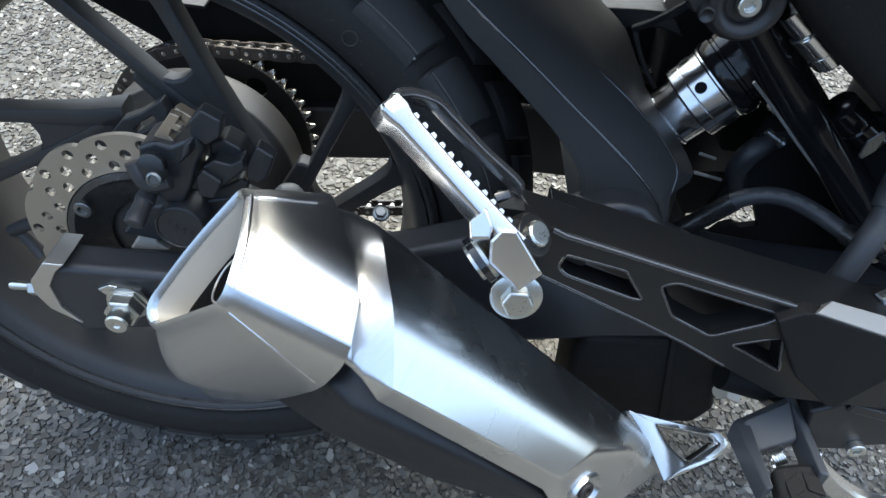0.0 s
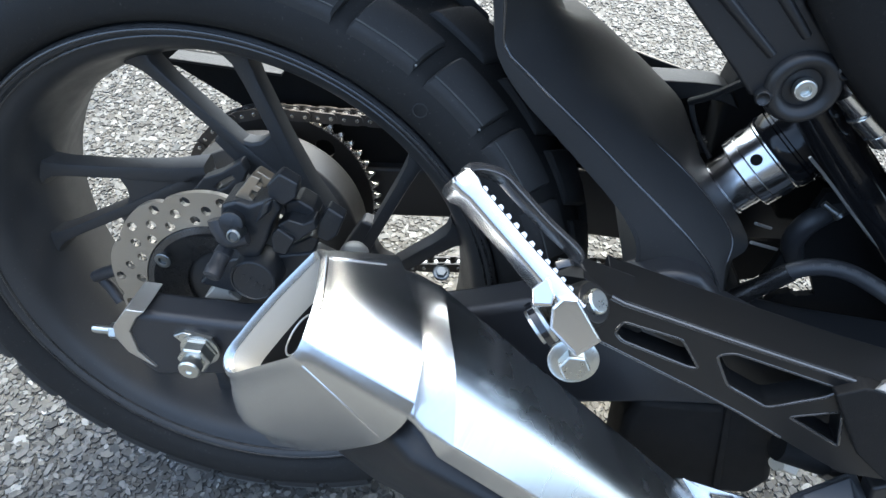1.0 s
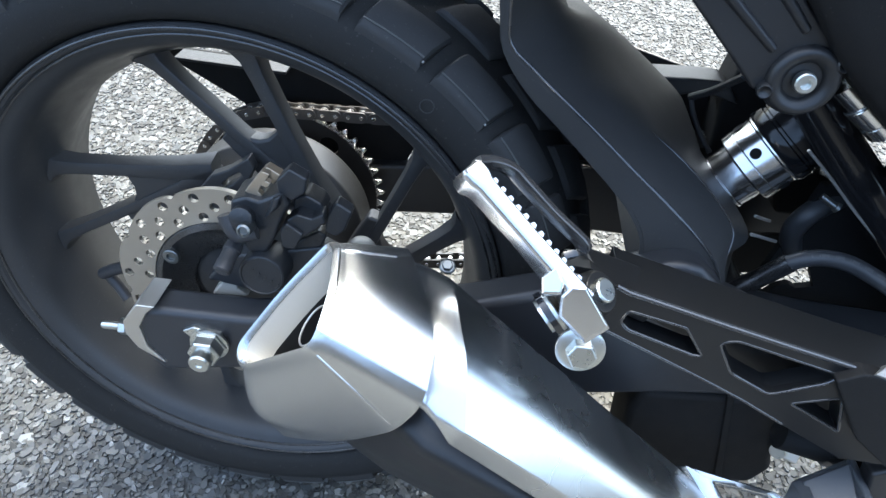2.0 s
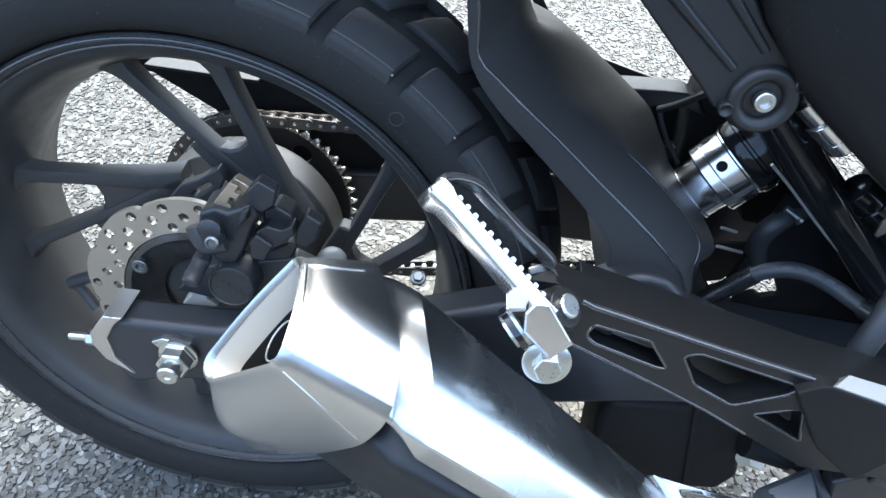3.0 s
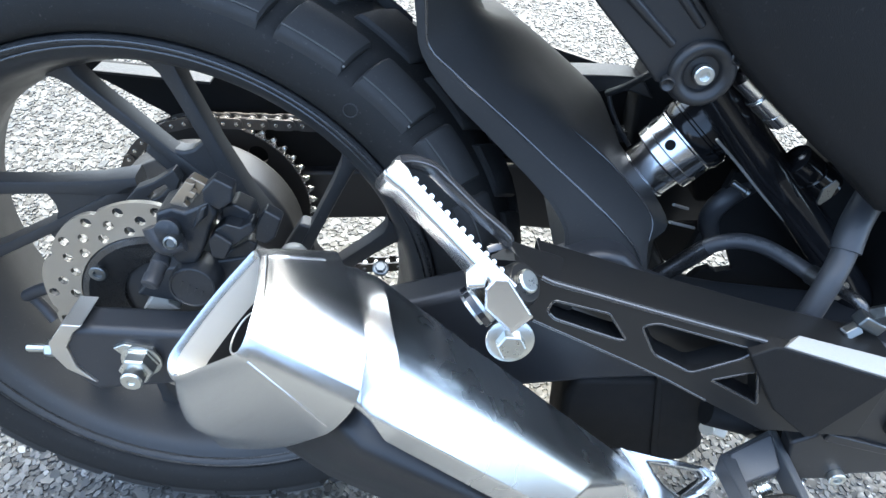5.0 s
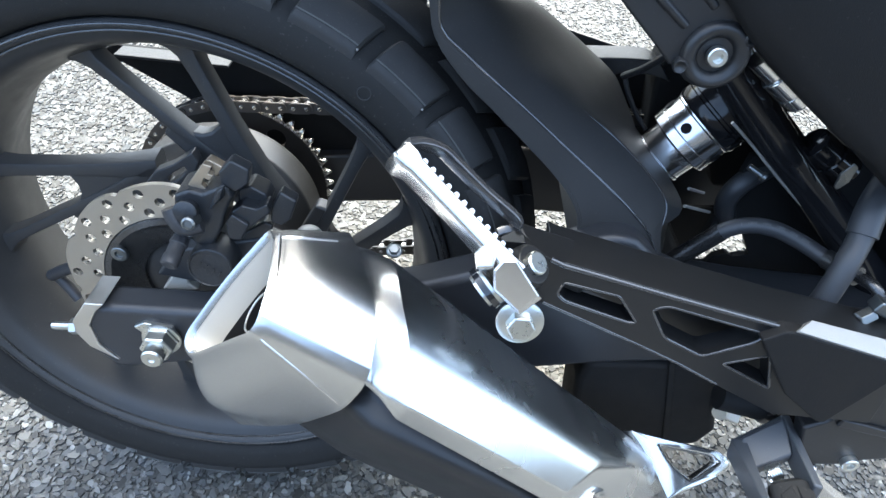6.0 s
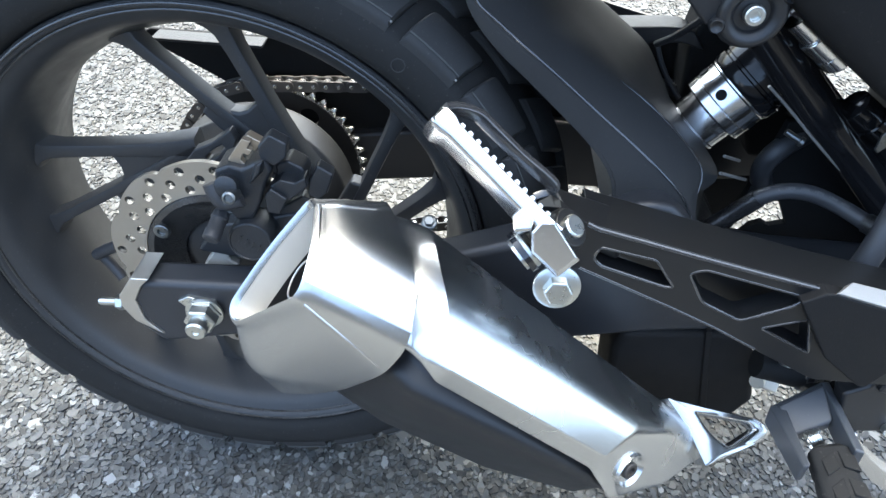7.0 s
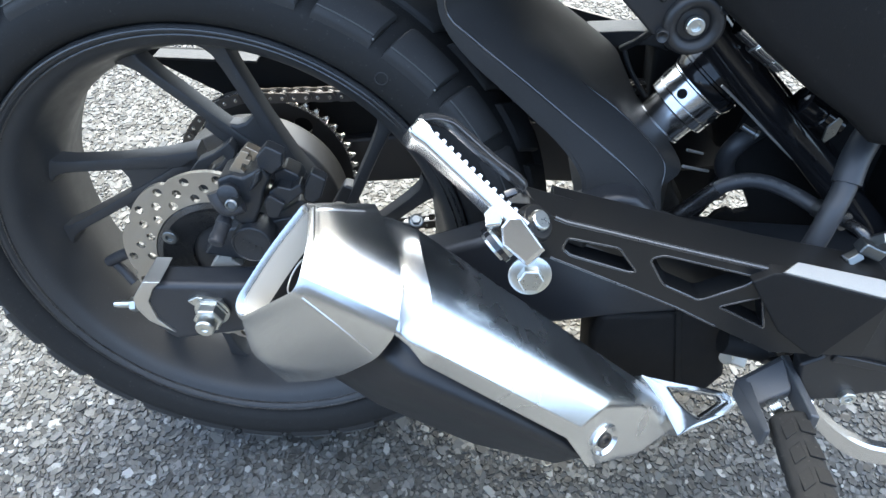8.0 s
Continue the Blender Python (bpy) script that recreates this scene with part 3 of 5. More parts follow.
chain, chain_m, meshes = None, None, {}
pts = chain_path()
for i, (a, b) in enumerate(zip(pts, pts[1:])):
    mw = Matrix.Translation((a + b) / 2) @ Matrix.Rotation(-math.atan2(b.z - a.z, b.x - a.x), 4, "Y")
    if chain is None:
        chain, chain_m = link("drive_chain", 0, bike, "greasy steel drive chain"), mw
        chain.matrix_basis = mw
        meshes[0] = chain.data
        continue
    if i % 2 in meshes:
        ob = new("link", meshes[i % 2])
        ob.parent = chain
    else:
        ob = link("link", 1, chain)
        meshes[1] = ob.data
    ob.matrix_basis = chain_m.inverted() @ mw

# swingarm: two legs joined ahead of the wheel
leg_outline = [(-0.070, 0.292), (-0.060, 0.337), (0.030, 0.338), (0.110, 0.352), (0.200, 0.380), (0.3058, 0.4188), (0.3128, 0.4255), (0.3313, 0.4349), (0.3435, 0.4383), (0.3565, 0.4341), (0.3682, 0.4242), (0.3811, 0.4102), (0.470, 0.372), (0.600, 0.365), (0.600, 0.318), (0.470, 0.318), (0.401, 0.3139), (0.356, 0.3077), (0.302, 0.297), (0.200, 0.290), (0.030, 0.280), (-0.045, 0.265)]
swingarm = part("swingarm", slab(leg_outline, -0.131, -0.100), ARM, bike, "satin black steel swingarm", bevel=0.008, seg=3)
far_outline = [(-0.070, 0.292), (-0.060, 0.337), (0.030, 0.340), (0.130, 0.350), (0.300, 0.372), (0.470, 0.372), (0.600, 0.365), (0.600, 0.300), (0.470, 0.290), (0.200, 0.296), (0.030, 0.280), (-0.045, 0.265)]
part("far_leg", slab(far_outline, 0.112, 0.140), ARM, swingarm, bevel=0.005, seg=3)
part("leg_gusset", slab([(0.372, 0.300), (0.370, 0.374), (0.420, 0.368), (0.470, 0.362), (0.600, 0.356), (0.600, 0.300)], -0.1015, -0.052), ARM, swingarm, bevel=0.005, seg=3)
part("cross_brace", slab([(0.375, 0.300), (0.372, 0.372), (0.430, 0.366), (0.440, 0.300)], -0.102, 0.114), SOOT_SHADE, swingarm, bevel=0.012, seg=3)
adj_outline = [(-0.0400, 0.3420), (-0.0550, 0.3420), (-0.0693, 0.3222), (-0.0700, 0.3100), (-0.0623, 0.2946), (-0.0411, 0.2796), (-0.0540, 0.2972), (-0.0565, 0.3180), (-0.0480, 0.3340)]
adj = part("chain_adjuster", slab(adj_outline, -0.1335, -0.0985), INNER, bike, "bright aluminium end cap of the swingarm", bevel=0.0010)
part("adjuster_bolt", turned((-0.0785, -0.115, 0.298), (-1, 0, -0.04), [(0, 0.0035), (0.020, 0.0035), (0.022, 0.0028)], 14), ZINC, adj)
part("adjuster_nut", turned((-0.0785, -0.115, 0.298), (-1, 0, -0.04), [(0, 0.0072), (0.0055, 0.0072), (0.0065, 0.0062)], 6), ZINC, adj, bevel=0.0004)
axle = part("axle_plate", slab([(-0.021, 0.321), (-0.012, 0.326), (0.010, 0.322), (0.012, 0.300), (0.000, 0.298)], -0.1345, -0.130), ZINC, bike, "zinc plated plate under the axle nut", bevel=0.001)
part("washer", turned((0, -0.1345, 0.311), (0, -1, 0), [(0, 0.0155), (0.0020, 0.0155), (0.0025, 0.0145)], 32), ZINC, axle)
part("axle_nut", turned((0, -0.1366, 0.311), (0, -1, 0), [(0, 0.0148), (0.0024, 0.0148), (0.0028, 0.0134), (0.0110, 0.0134), (0.0125, 0.0118)], 6), ZINC, axle, bevel=0.0007)
part("axle_end", turned((0, -0.1480, 0.311), (0, -1, 0), [(0, 0.0085), (0.0095, 0.0085), (0.0110, 0.0074), (0.0110, 0.003), (0.0098, 0.002)], 24), ZINC, axle)
hex_bolt("stay_bolt", (0.1815, -0.098, 0.387), (0, -0.6, 0.8), 0.0044, 0.0065, swingarm, BANJO, flange=0.0064)

# chain guard behind the wheel
guard = part("chain_guard", slab([(-0.150, 0.430), (-0.115, 0.447), (0.060, 0.442), (0.200, 0.418), (0.420, 0.420), (0.420, 0.340), (0.210, 0.345), (0.140, 0.347), (0.128, 0.362), (0.118, 0.340), (0.090, 0.310), (0.050, 0.305), (0.000, 0.330), (-0.030, 0.370), (-0.050, 0.395), (-0.110, 0.4285)], 0.124, 0.130), SOOT_SHADE, bike, "black plastic chain guard", bevel=0.002)
part("guard_top", slab([(-0.105, 0.4442), (-0.105, 0.4472), (0.004, 0.4440), (0.004, 0.4410)], 0.100, 0.1235), PLASTIC, guard, bevel=0.001)

# ---- muffler ----
# key points of the end cap's sections, from the mouth forward: top back, top crease, bow of the side, ridge crease, ridge roll, lower crease, bottom, bottom back, back
CAP_OUT = [(0.1150, -0.1934, 0.4714), (0.1207, -0.2042, 0.4737), (0.1240, -0.2316, 0.4667), (0.1219, -0.2524, 0.4568), (0.1200, -0.2551, 0.4517), (0.1161, -0.2563, 0.4458), (0.0667, -0.2327, 0.3971), (0.0609, -0.2227, 0.4033), (0.0874, -0.2066, 0.4400)]
CAP_MID = [(0.1290, -0.1878, 0.4682), (0.1358, -0.1991, 0.4699), (0.1505, -0.2313, 0.4597), (0.1510, -0.2555, 0.4424), (0.1480, -0.2594, 0.4352), (0.1410, -0.2598, 0.4214), (0.0772, -0.2375, 0.3556), (0.0602, -0.2136, 0.3493), (0.0896, -0.1648, 0.4153)]
CAP_END = [(0.1571, -0.1710, 0.4562), (0.1617, -0.1805, 0.4570), (0.1827, -0.2302, 0.4456), (0.1809, -0.2588, 0.4276), (0.1773, -0.2632, 0.4159), (0.1647, -0.2592, 0.3910), (0.1252, -0.2330, 0.3372), (0.0691, -0.2018, 0.2950), (0.1198, -0.1350, 0.4001)]
AX = V(0.77, 0.11, -0.63).normalized()


def centre(ring):
    return sum(ring, V(0, 0, 0)) / len(ring)


def cap_mesh():
    """The mouth's rolled lip, the facets of the side with their creases, and the trailing edge turned in."""
    o = rounded(CAP_OUT, [0.004, 0.003, 0.030, 0.0010, 0.004, 0.003, 0.012, 0.010, 0.020], 6)
    m = rounded(CAP_MID, [0.004, 0.003, 0.060, 0.0010, 0.008, 0.006, 0.014, 0.012, 0.030], 6)
    e = rounded(CAP_END, [0.004, 0.010, 0.060, 0.0010, 0.010, 0.012, 0.040, 0.020, 0.040], 6)
    c = centre(o)
    inn = [c + (p - c) * 0.905 + AX * 0.0030 for p in o]
    crest_in = [c + (p - c) * 0.925 for p in o]
    crest = [c + (p - c) * 0.960 - AX * 0.0012 for p in o]
    crest_out = [c + (p - c) * 0.995 - AX * 0.0004 for p in o]
    brow = [p + (p - c).normalized() * 0.0014 + AX * 0.0016 for p in o]
    deep = [c + (p - c) * 0.85 + AX * 0.019 for p in o]
    edge = [p + (p - c).normalized() * 0.0024 + AX * 0.0050 for p in o]
    cols = [smooth_path([a, b, d], 5) for a, b, d in zip(edge, m, e)]
    body = [[col[j] for col in cols] for j in range(len(cols[0]))]
    ec = centre(e)
    turn = [[ec + (p - ec) * k + AX * h for p in e] for k, h in ((0.994, 0.0006), (0.975, 0.0004))]
    liner = loft([deep, inn], (False, False))
    return loft([inn, crest_in, crest, crest_out, brow] + body + turn, (False, True)), deep, liner, [p.copy() for p in brow[10:25]], cols[10], cols[38]


muffler_cap_bm, deep, liner_bm, mouth_edge, top_edge, low_edge = cap_mesh()
B0 = [(0.160, -0.235, 0.400), (0.135, -0.225, 0.335), (0.105, -0.190, 0.292), (0.100, -0.145, 0.310), (0.130, -0.135, 0.400), (0.160, -0.160, 0.435)]
B1 = [(0.188, -0.262, 0.396), (0.170, -0.250, 0.345), (0.150, -0.200, 0.262), (0.150, -0.150, 0.280), (0.180, -0.138, 0.370), (0.195, -0.160, 0.420)]
B2 = [(0.250, -0.263, 0.354), (0.245, -0.256, 0.308), (0.232, -0.210, 0.224), (0.235, -0.155, 0.226), (0.260, -0.140, 0.320), (0.268, -0.160, 0.362)]
B3 = [(0.301, -0.261, 0.313), (0.305, -0.254, 0.275), (0.300, -0.225, 0.222), (0.310, -0.175, 0.216), (0.340, -0.150, 0.260), (0.345, -0.165, 0.288)]
B4 = [(0.318, -0.253, 0.282), (0.320, -0.248, 0.268), (0.322, -0.232, 0.248), (0.332, -0.190, 0.238), (0.355, -0.165, 0.250), (0.360, -0.172, 0.268)]


def rolled(b):
    """The section with a recessed neck under the shield and a rolled shoulder below it."""
    b0, b1 = V(*b[0]), V(*b[1])
    return [b0 + V(0, 0.014, 0.004), b0.lerp(b1, 0.10) + V(0, 0.010, 0), b0.lerp(b1, 0.30) + V(-0.001, -0.0055, 0)] + b[1:]


rings = [rounded(rolled(b), [0.004, 0.004, 0.010, 0.025, 0.03, 0.03, 0.03, 0.02], 5) for b in (B0, B1, B2, B3, B4)]
muffler = part("muffler", loft(rings), CASTING, bike, "matt black muffler body", angle=60)
cap = part("end_cap", muffler_cap_bm, BRUSHED, muffler, "brushed steel angular end cap with slanted outlet", angle=24)
# bright tubes added on the cap's edges as highlight lines
part("mouth_highlight", tube(mouth_edge, 0.0010, 10, smooth=False), CAST, cap)
part("top_highlight", tube(top_edge[:9], 0.0011, 10, smooth=False), CAST, cap)
part("lower_highlight", tube([p + V(0.0002, 0.0007, 0.0002) for p in low_edge[:10]], 0.0014, 12, smooth=False), CAST, cap)
part("outlet_liner", liner_bm, LINER, muffler, "pale heat-stained inner wall of the outlet", angle=40)
part("baffle", loft([deep, [p + AX * 0.020 for p in deep]], (False, True)), SOOT_SHADE, muffler, "sooty black inside of the outlet")
px_, py_ = basis(AX)[:2]
ring_c = V(0.1185, -0.2289, 0.4323) - AX * 0.008
part("tail_pipe", tube([ring_c + (px_ * math.cos(k * 0.2618) + py_ * math.sin(k * 0.2618)) * 0.0128 for k in range(25)], 0.0006, 8, smooth=False), INNER, muffler, "bare steel tail pipe end")

# sections of the heat shield: top back, bow of the top, ridge, lower edge of the flank, rolled hem, and the two hidden corners behind
C0 = [(0.1635, -0.1658, 0.4465), (0.1773, -0.2172, 0.4428), (0.1793, -0.2426, 0.4302), (0.1810, -0.2572, 0.4152), (0.1810, -0.2583, 0.4091), (0.1599, -0.2299, 0.4004), (0.1449, -0.1653, 0.4303)]
CI = [tuple(V(*p) - AX * 0.012 + V(0, 0.003, -0.001)) for p in C0]
C1 = [(0.1731, -0.1656, 0.4432), (0.1846, -0.2149, 0.4421), (0.1879, -0.2437, 0.4318), (0.1878, -0.2623, 0.4118), (0.1873, -0.2635, 0.4072), (0.1694, -0.2367, 0.3996), (0.1587, -0.1618, 0.4245)]
S1 = [(0.1860, -0.1699, 0.4406), (0.1942, -0.2172, 0.4437), (0.2015, -0.2460, 0.4381), (0.2040, -0.2725, 0.4122), (0.1958, -0.2687, 0.3972), (0.1946, -0.2397, 0.3950), (0.1747, -0.1650, 0.4151)]
S3 = [(0.3495, -0.1669, 0.2965), (0.3444, -0.2074, 0.3182), (0.3356, -0.2401, 0.3304), (0.3084, -0.2623, 0.3254), (0.2989, -0.2641, 0.3147), (0.3050, -0.2350, 0.3120), (0.3350, -0.1650, 0.2850)]
S4 = [(0.3670, -0.1760, 0.2885), (0.3700, -0.1980, 0.2960), (0.3636, -0.2251, 0.3068), (0.3293, -0.2586, 0.2777), (0.3170, -0.2660, 0.2840), (0.3220, -0.2300, 0.2680), (0.3500, -0.1700, 0.2650)]
S5 = [(0.3900, -0.1900, 0.2790), (0.3900, -0.1990, 0.2790), (0.3850, -0.2160, 0.2770), (0.3660, -0.2375, 0.2590), (0.3580, -0.2350, 0.2540), (0.3560, -0.2220, 0.2560), (0.3720, -0.1850, 0.2620)]
S6 = [(0.3940, -0.1880, 0.2770), (0.3980, -0.1960, 0.2690), (0.4000, -0.2040, 0.2610), (0.3985, -0.2110, 0.2540), (0.3930, -0.2130, 0.2520), (0.3900, -0.2080, 0.2530), (0.3900, -0.1950, 0.2620)]
body_r = [0.020, 0.050, 0.020, 0.0016, 0.0016, 0.004, 0.006]
end_r = [0.012, 0.020, 0.006, 0.006, 0.003, 0.006, 0.006]
flare_r = [0.020, 0.050, 0.012, 0.006, 0.003, 0.004, 0.006]
flare = [rounded(s, flare_r, 6) for s in (CI, C0, C1)]
r1, r3 = rounded(S1, body_r, 6), rounded(S3, body_r, 6)
sr = flare[:2] + [lerp_rings(flare[1], flare[2], 0.5), flare[2], lerp_rings(flare[2], r1, 0.80)]
sr += [lerp_rings(r1, r3, u) for u in (0.0, 0.012, 0.2, 0.4, 0.6, 0.8, 0.985, 1.0)]
tail = [r3] + [rounded(s, end_r, 6) for s in (S4, S5, S6)]
sr += [lerp_rings(tail[0], tail[1], u) for u in (0.05, 0.5)] + tail[1:]
shield = part("heat_shield", loft(sr), SHIELD, muffler, "brushed steel heat shield with a raised ridge", angle=30)


def fin_mesh():
    """A three-cornered loop of steel at the front of the shield, open in its middle, with a rounded rim and a sunk inner wall."""
    o = rounded([(0.3702, -0.1818, 0.2924), (0.4059, -0.1784, 0.2783), (0.4502, -0.1724, 0.2623), (0.4651, -0.1767, 0.2522), (0.4567, -0.1849, 0.2501), (0.4021, -0.2146, 0.2536), (0.3905, -0.1993, 0.2702), (0.3818, -0.1903, 0.2808)], [0.003, 0.010, 0.006, 0.005, 0.008, 0.002, 0.010, 0.010], 5)
    i = rounded([(0.3920, -0.1838, 0.2808), (0.4118, -0.1804, 0.2742), (0.4498, -0.1753, 0.2603), (0.4553, -0.1785, 0.2554), (0.4297, -0.1959, 0.2546), (0.4233, -0.1996, 0.2548), (0.4105, -0.1966, 0.2629), (0.3999, -0.1918, 0.2713)], [0.002, 0.006, 0.004, 0.003, 0.004, 0.004, 0.006, 0.006], 5)
    n = V(0.349, -0.553, 0.756).normalized()
    th = 0.0040
    ic = centre(i)
    o, i = [p + n * 0.0045 for p in o], [ic + (p - ic) * 0.80 + n * 0.0035 for p in i]
    rows = [[p - n * th * 1.5 for p in i], [p + n * th * 0.1 for p in i], [p + n * th * 0.55 for p in lerp_rings(i, o, 0.10)], [p + n * th * 0.7 for p in lerp_rings(i, o, 0.25)], [p + n * th * 0.5 for p in lerp_rings(i, o, 0.85)], [p + n * th * 0.1 for p in o], [p - n * th * 2.5 for p in o]]
    bm = bmesh.new()
    vs = [[bm.verts.new(p) for p in r] for r in rows]
    vs.append(vs[0])
    for p, q in zip(vs, vs[1:]):
        for k in range(len(p)):
            j = (k + 1) % len(p)
            bm.faces.new((p[k], p[j], q[j], q[k]))
    return bm


part("shield_fin", fin_mesh(), BRUSHED, muffler, "open triangular fin of bright steel", angle=45)
nb = V(0.576, -0.792, 0.200)
well = V(0.3318, -0.2540, 0.2990)
part("bolt_well", turned(well, nb, [(-0.006, 0.0), (-0.006, 0.0070), (-0.0005, 0.0112), (0.0008, 0.0122), (0.0008, 0.0130), (-0.003, 0.0140)], 36), BRUSHED, muffler, angle=50)
hex_bolt("shield_bolt", well - nb * 0.0055, nb, 0.0064, 0.0060, muffler, SPROCKET, socket=True)

# ---- passenger foot rest and its bracket ----
BY = -0.200
bracket_outline = [(0.2500, 0.4780), (0.2640, 0.4780), (0.2809, 0.4672), (0.2889, 0.4634), (0.3155, 0.4564), (0.3523, 0.4465), (0.3906, 0.4367), (0.4376, 0.4250), (0.530, 0.4060), (0.530, 0.340), (0.4588, 0.3430), (0.4103, 0.3690), (0.3780, 0.3870), (0.3440, 0.4035), (0.3040, 0.4220), (0.2812, 0.4325), (0.262, 0.432), (0.250, 0.450)]


def soft(poly, r):
    """The outline of (x, z) with rounded corners."""
    return [(p.x, p.z) for p in rounded([V(x, 0, z) for x, z in poly], r, 3)]


cut_1 = soft([(0.2895, 0.4405), (0.2925, 0.4492), (0.3275, 0.4415), (0.3425, 0.4215), (0.3370, 0.4212), (0.2950, 0.4350)], 0.0025)
cut_2 = soft([(0.3510, 0.4320), (0.3645, 0.4098), (0.3923, 0.3960), (0.4219, 0.4105), (0.4282, 0.4180), (0.3600, 0.4355)], 0.004)
cut_3 = soft([(0.4085, 0.3890), (0.4370, 0.3990), (0.4470, 0.3690)], 0.003)
bracket = part("foot_rest_bracket", holed(bracket_outline, [cut_1, cut_2, cut_3], BY, BY + 0.016), BRACKET, bike, "satin black cast foot rest bracket with cutouts", bevel=0.0026, seg=4)
flange_top = [(0.2830, 0.4668), (0.2889, 0.4640), (0.3155, 0.4570), (0.3523, 0.4471), (0.3906, 0.4373), (0.4376, 0.4256), (0.535, 0.4056)]
flange_low = [(x, z - 0.0085) for x, z in flange_top[::-1]]
part("top_flange", slab(flange_top + flange_low, BY + 0.0024, BY + 0.042), BRACKET, bracket, bevel=0.0012, seg=2)
plate_top = [V(0.2570, -0.1850, 0.4850), V(0.3233, -0.1600, 0.4490), V(0.3032, -0.2000, 0.4570), V(0.2684, -0.2014, 0.4723)]
part("shoulder", loft([plate_top, [v + V(0.002, 0.006, -0.022) for v in plate_top]]), BRACKET, bracket, bevel=0.0035, seg=4)
part("back_web", slab([(0.285, 0.452), (0.352, 0.440), (0.440, 0.418), (0.520, 0.400), (0.470, 0.345), (0.412, 0.370), (0.345, 0.403), (0.285, 0.430)], BY + 0.036, BY + 0.040), BRACKET, bracket)
pin_d = V(0.555, -0.385, 0.735).normalized()
pin_c = V(0.2690, -0.2225, 0.4815)
part("pivot_boss", turned(pin_c - pin_d * 0.030, pin_d, [(0, 0.0125), (0.024, 0.0128), (0.0275, 0.0112)], 32), BRACKET, bracket, bevel=0.0006)
part("pivot_pin", turned(pin_c - pin_d * 0.004, pin_d, [(0, 0.0070), (0.0040, 0.0070), (0.0050, 0.0060)], 28), ZINC, bracket, "bright pin end", bevel=0.0003)
def highlight_bead(path, r, y=BY + 0.0006):
    """A shiny bead added along an edge of the casting to carry its highlight."""
    part("highlight_bead", tube([V(x, y, z) for x, z in path], r, 10, smooth=False), BEAD, bracket)


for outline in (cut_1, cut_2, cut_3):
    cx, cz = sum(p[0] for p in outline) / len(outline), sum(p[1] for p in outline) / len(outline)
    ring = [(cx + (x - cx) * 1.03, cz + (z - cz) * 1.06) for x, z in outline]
    highlight_bead(ring + ring[:1], 0.0011)
highlight_bead([(0.2809, 0.4668), (0.2889, 0.4630), (0.3155, 0.4560), (0.3523, 0.4461), (0.3906, 0.4363), (0.4376, 0.4246)], 0.0017)
highlight_bead([(0.2812, 0.4330), (0.3040, 0.4226), (0.3440, 0.4041), (0.3780, 0.3876), (0.4103, 0.3696)], 0.0012)
for outline in (cut_1, cut_2, cut_3):
    # sloping inner wall of each opening
    cx, cz = sum(p[0] for p in outline) / len(outline), sum(p[1] for p in outline) / len(outline)
    rows = [[V(cx + (x - cx) * k, BY + h, cz + (z - cz) * k) for x, z in outline] for k, h in ((1.03, 0.0022), (0.96, 0.009), (0.92, 0.0155))]
    part("opening_wall", loft(rows, (False, False)), BRACKET, bracket, angle=50)
hex_bolt("mounting_bolt", (0.2672, -0.2105, 0.4260), (0, -1, 0.22), 0.0092, 0.0105, bracket, ZINC, flange=0.0150, label="zinc plated flange bolt")

tip, root = V(0.1925, -0.2070, 0.5340), V(0.2520, -0.2330, 0.4860)
pd = (root - tip).normalized()
pn = V(-0.10, -0.70, 0.70)
pn = (pn - pd * pn.dot(pd)).normalized()
ps = pd.cross(pn)
ps = ps if ps.x > 0 else -ps
peg_rings = []
for u, w, h in ((-0.055, 0.0070, 0.0056), (-0.03, 0.0092, 0.0076), (0.04, 0.0094, 0.0080), (0.10, 0.0074, 0.0070), (0.5, 0.0066, 0.0070), (0.95, 0.0075, 0.0075), (1.06, 0.0085, 0.0075)):
    p = tip + (root - tip) * u
    sec = [p - ps * w * 0.62 + pn * h * 0.80, p - ps * w * 0.35 + pn * h, p + ps * w * 0.70 + pn * h * 0.85, p + ps * w * 0.75 - pn * h * 0.6, p - ps * w * 0.3 - pn * h * 1.5, p - ps * w * 1.25 - pn * h * 1.15]
    peg_rings.append(rounded(sec, 0.0013, 3))
peg = part("passenger_foot_rest", loft(peg_rings), CAST, bike, "polished aluminium passenger foot rest, folded up", angle=40)
for i in range(12):
    p = tip + (root - tip) * (0.12 + 0.073 * i) + ps * 0.0052 + pn * 0.0040
    m = Matrix((pd, ps, pn)).transposed().to_4x4()
    bm = loft([[p + pd * a + pn * b - ps * 0.003 for a, b in ((-0.0030, -0.004), (-0.0028, 0.0015), (0.0028, 0.0015), (0.0030, -0.004))], [p + pd * a + pn * b + ps * 0.0014 for a, b in ((-0.0013, -0.004), (-0.0010, 0.0006), (0.0010, 0.0006), (0.0013, -0.004))]])
    part("tooth", bm, CAST, peg)
loop = smooth_path([(0.1935, -0.2050, 0.5395), (0.2004, -0.1995, 0.5375), (0.2116, -0.1950, 0.5320), (0.2205, -0.1950, 0.5240), (0.2370, -0.1970, 0.5090), (0.2560, -0.2000, 0.4940), (0.2545, -0.2000, 0.4880), (0.2470, -0.2020, 0.4850)], 5)
across = V(0.45, -0.30, 0.62).normalized()
rows = []
